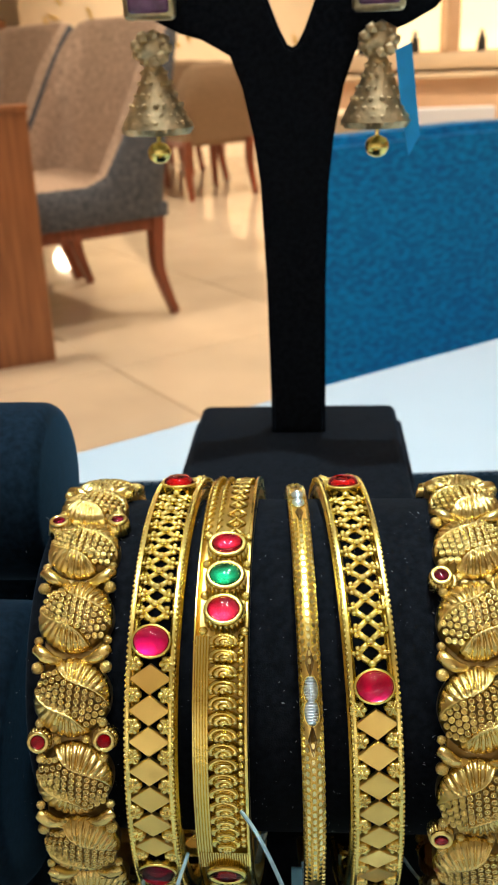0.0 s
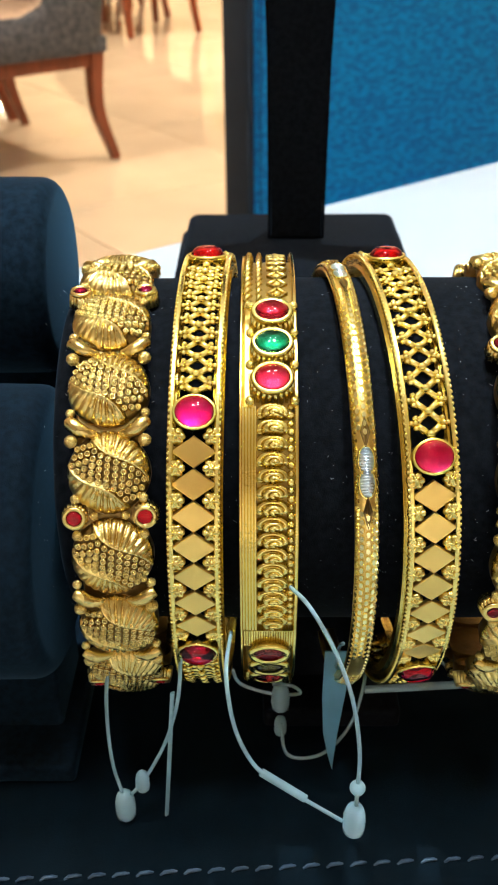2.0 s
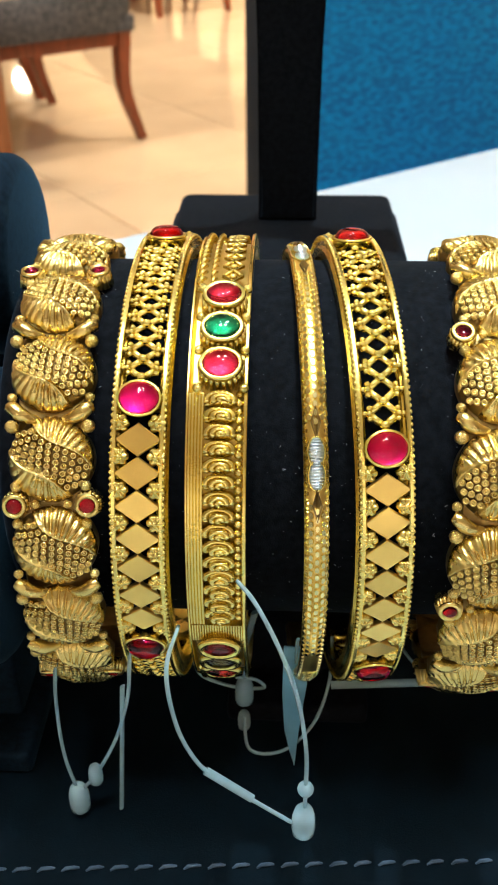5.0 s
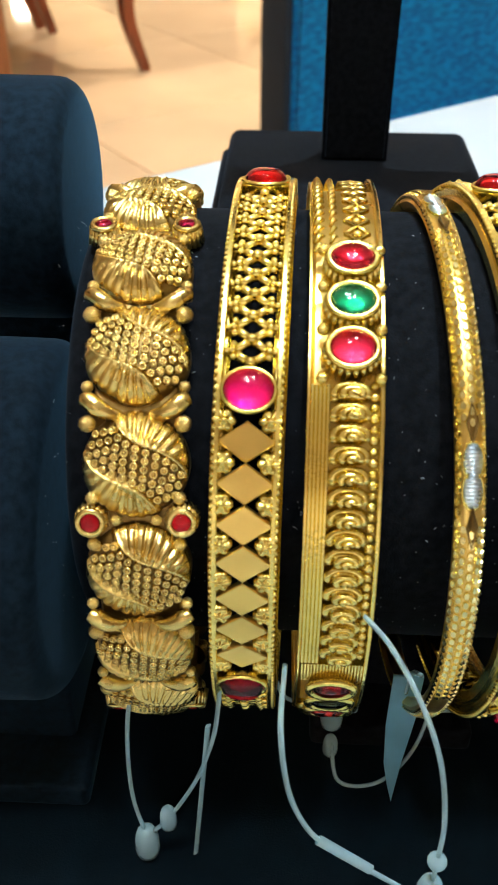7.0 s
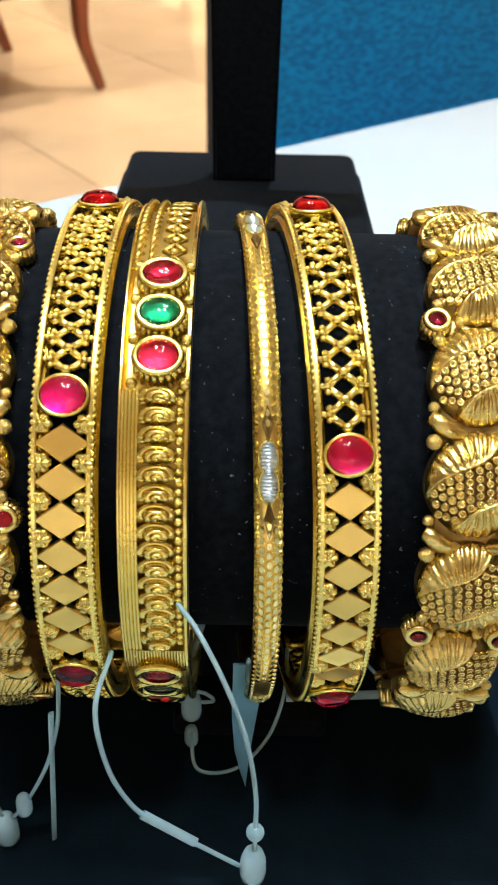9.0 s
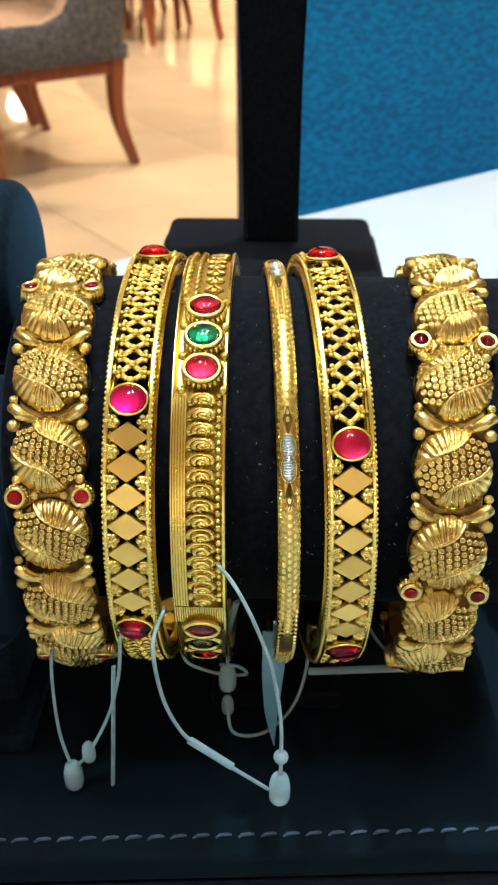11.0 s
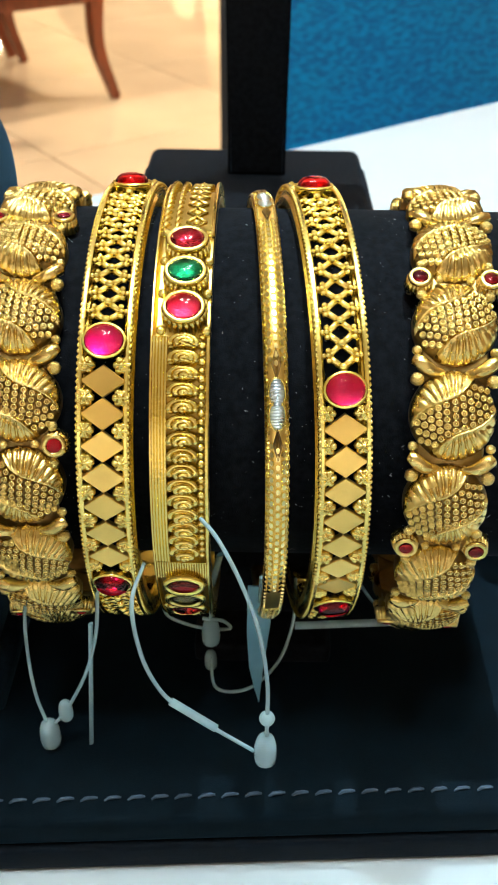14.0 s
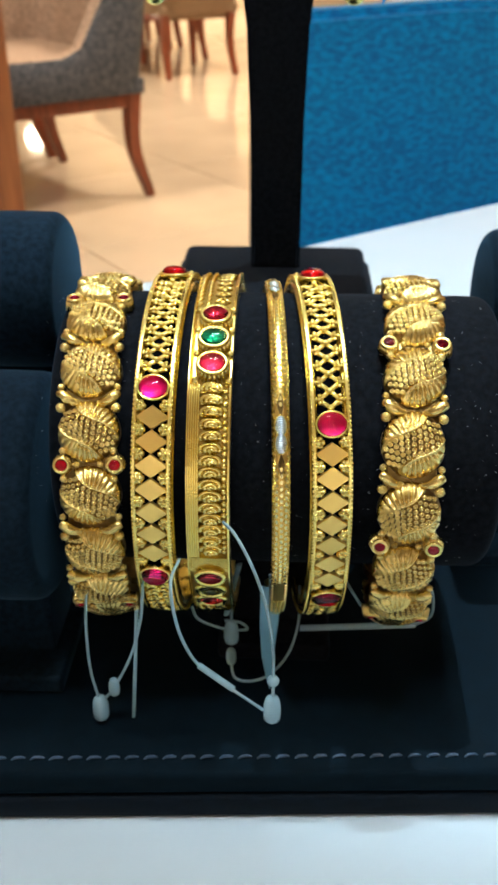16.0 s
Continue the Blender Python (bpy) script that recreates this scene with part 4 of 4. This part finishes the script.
for k in range(5):
    tub_chair("dining_chair", pose(-0.74 - 0.25 * k, 6.30 + 0.68 * k, 0, 0, 0, 215), "taupe upholstered chair with reddish wooden legs in a row", "row of taupe chairs", FAB_TAUPE, FAB_TAUPE, WOOD_RED, w=0.56, top=0.80, under=0.36, front=0.50, seat=0.44)

# ---- desk end, counters, far displays ----
desk = thing("wooden_desk", Matrix.Translation((-0.810, 2.686, 0)) @ Matrix.Rotation(radians(29.4), 4, "Z"), "orange-brown veneered desk end with a thin top", "desk")
part("side_panel", slab(Geo(), (1.2, 0.04, 0.745), (-0.60, 0.02, 0.3725), 0.002), WOOD_DESK, desk)
part("top", slab(Geo(), (1.22, 0.05, 0.018), (-0.605, 0.02, 0.7545), 0.003), WOOD_DESK, desk)

counter = thing("display_counter", pose(0.60, 4.35, 0), "white display counter with a low curved glass wing", "counter")
part("end_panel", slab(Geo(), (0.40, 0.06, 0.61), (0, 0, 0.305), 0.006), PANEL_WHITE, counter)
g = Geo()
wing = [(-0.20 - 0.38 * k / 10, 0.02 + 0.30 * (k / 10) ** 2) for k in range(11)]
vv = [(x, y, z) for x, y in wing for z in (0.0, 0.56)] + [(x, y + 0.35, z) for x, y in wing for z in (0.0, 0.56)]
g.add(vv, [(2 * i, 2 * i + 1, 2 * i + 3, 2 * i + 2) for i in range(10)] + [(2 * i + 1, 22 + 2 * i + 1, 22 + 2 * i + 3, 2 * i + 3) for i in range(10)])
part("curved_front", g, CREAM, counter)
g = Geo()
g.add([(x, y + dy, z) for x, y in wing for dy, z in ((-0.01, 0.56), (-0.01, 0.585), (0.36, 0.56), (0.36, 0.585))],
      [(4 * i, 4 * i + 4, 4 * i + 5, 4 * i + 1) for i in range(10)] + [(4 * i + 1, 4 * i + 5, 4 * i + 7, 4 * i + 3) for i in range(10)])
part("counter_top", g, CREAM, counter)
solid("ottoman", slab(Geo(), (0.24, 0.40, 0.53), (0.14, 3.75, 0.265), 0.03), FAB_GREY, "dark grey fabric ottoman beside the counter", "ottoman")

cab = thing("wall_display", pose(2.70, 7.3, 0) @ Matrix.Diagonal((1, 1, 0.64, 1)), "peach wall display cabinet with lit jewellery niches", "cabinet")
part("back_panel", slab(Geo(), (5.2, 0.06, 2.6), (0, 0.45, 1.3)), PEACH, cab)
part("lower_cupboard", slab(Geo(), (5.2, 0.52, 0.98), (0, 0.14, 0.49), 0.004), PEACH, cab)
part("ledge", slab(Geo(), (5.24, 0.60, 0.05), (0, 0.12, 1.01), 0.008), CREAM, cab)
part("upper_band", slab(Geo(), (5.2, 0.40, 0.17), (0, 0.24, 1.16), 0.006), CREAM, cab)
for i in range(6):
    x0 = -2.55 + 0.86 * i
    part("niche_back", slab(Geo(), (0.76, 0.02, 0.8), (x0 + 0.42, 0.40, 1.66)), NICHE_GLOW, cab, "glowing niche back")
    part("niche_post", slab(Geo(), (0.09, 0.36, 0.84), (x0, 0.24, 1.667), 0.006), PEACH, cab)
part("niche_head", slab(Geo(), (5.2, 0.40, 0.5), (0, 0.24, 2.34), 0.006), PEACH, cab)
for i in range(12):
    b = thing("necklace_bust", pose(0.36 + 0.43 * i - (0.05 if i % 2 else 0), 7.42, 0.798) @ Matrix.Scale(0.7, 4), "small dark jewellery bust in a lit niche", "display bust", "jewellery busts")
    g = Geo()
    prof = [(0.052, 0.0), (0.050, 0.02), (0.046, 0.09), (0.038, 0.13), (0.022, 0.165), (0.018, 0.21), (0.001, 0.215)]
    g.add([(r * math.cos(math.pi * k / 6), 0.5 * r * math.sin(math.pi * k / 6), z) for r, z in prof for k in range(12)],
          [(j * 12 + k, j * 12 + (k + 1) % 12, (j + 1) * 12 + (k + 1) % 12, (j + 1) * 12 + k) for j in range(len(prof) - 1) for k in range(12)] + [tuple(reversed(range(12)))])
    part("bust", g, DARK_METAL, b)
    g = tube(Geo(), [(0.04 * math.cos(q), -0.018 - 0.006 * math.sin(q), 0.115 + 0.05 * math.sin(q)) for q in np.linspace(math.pi * 0.95, math.pi * 2.05, 12)], 0.005, 6)
    part("necklace", g, GOLD, b)

screen = thing("leaf_screen", pose(-1.2, 11.0, 0), "cream partition screen with scattered gold leaf cut-outs", "screen")
out = [(-2.0, 0.0), (2.3, 0.0), (2.3, 2.5), (-1.3, 2.5), (-1.65, 2.3), (-1.88, 2.0), (-2.0, 1.6)]
part("screen_board", prism(Geo(), out, 0.05, 0.004), CREAM, screen)
rnd = random.Random(3)
for i in range(70):
    lx, lz, an = rnd.uniform(-1.8, 2.1), rnd.uniform(0.55, 1.7), rnd.uniform(0.3, 1.3)
    if lx < -1.5 and lz > 1.9:
        continue
    g = Geo()
    m = Matrix.Translation((lx, -0.029, lz)) @ Matrix.Rotation(an, 4, "Y")
    ball(g, (0, 0, 0), (0.075, 0.004, 0.02), ICO2, m)
    part("gold_leaf", g, GOLD_MATTE, screen)
# Added lamps, placed so their floor reflections give the bright spots under the chairs.
for lx, ly in ((-2.030, 6.2), (-1.703, 6.2)):
    rise = 0.53 if lx < -1.9 else 0.40
    w = thing("glint_lamp", pose(lx, ly, 0), "low globe lamp added behind the chairs for floor glints", "lamp", "globe lamps")
    part("globe", ball(Geo(), (0, 0, rise), 0.062, ICO3), GLINT_GLOW, w, "glowing globe added for floor glints", sharp=0)
    part("stand", tube(Geo(), [(0, 0, 0.02), (0, 0, rise - 0.058)], 0.018, 10), DARK_METAL, w)
    part("foot", tube(Geo(), [(0, 0, 0.0), (0, 0, 0.02)], 0.09, 20), DARK_METAL, w)
solid("side_shelf", slab(Geo(), (1.6, 0.5, 1.25), (-4.2, 10.9, 0.625), 0.01), WOOD_DESK, "dark wooden shelf unit by the far wall", "shelf")

# ---- floor tiles ----
SIZE, GAP = 0.80, 0.004
tile_geo = slab(Geo(), (SIZE - GAP, SIZE - GAP, 0.008), (0, 0, -0.004), 0.0012, 1).mesh("floor_tile")
floor_ob = bpy.data.objects["floor"]
origin = Vector((-0.61, 2.60))
count = 0
ux, uy = Vector((math.cos(ROOM), math.sin(ROOM))), Vector((-math.sin(ROOM), math.cos(ROOM)))
for i in range(-14, 15):
    for j in range(-12, 15):
        c = origin + ux * (SIZE * (i + 0.5)) + uy * (SIZE * (j + 0.5))
        if -3.4 < c.x < 3.6 and 0.2 < c.y < 11.2:
            ob = part("floor_tile", tile_geo, TILE, floor_ob)
            ob.matrix_basis = Matrix.Translation((c.x, c.y, 0)) @ Matrix.Rotation(ROOM, 4, "Z")
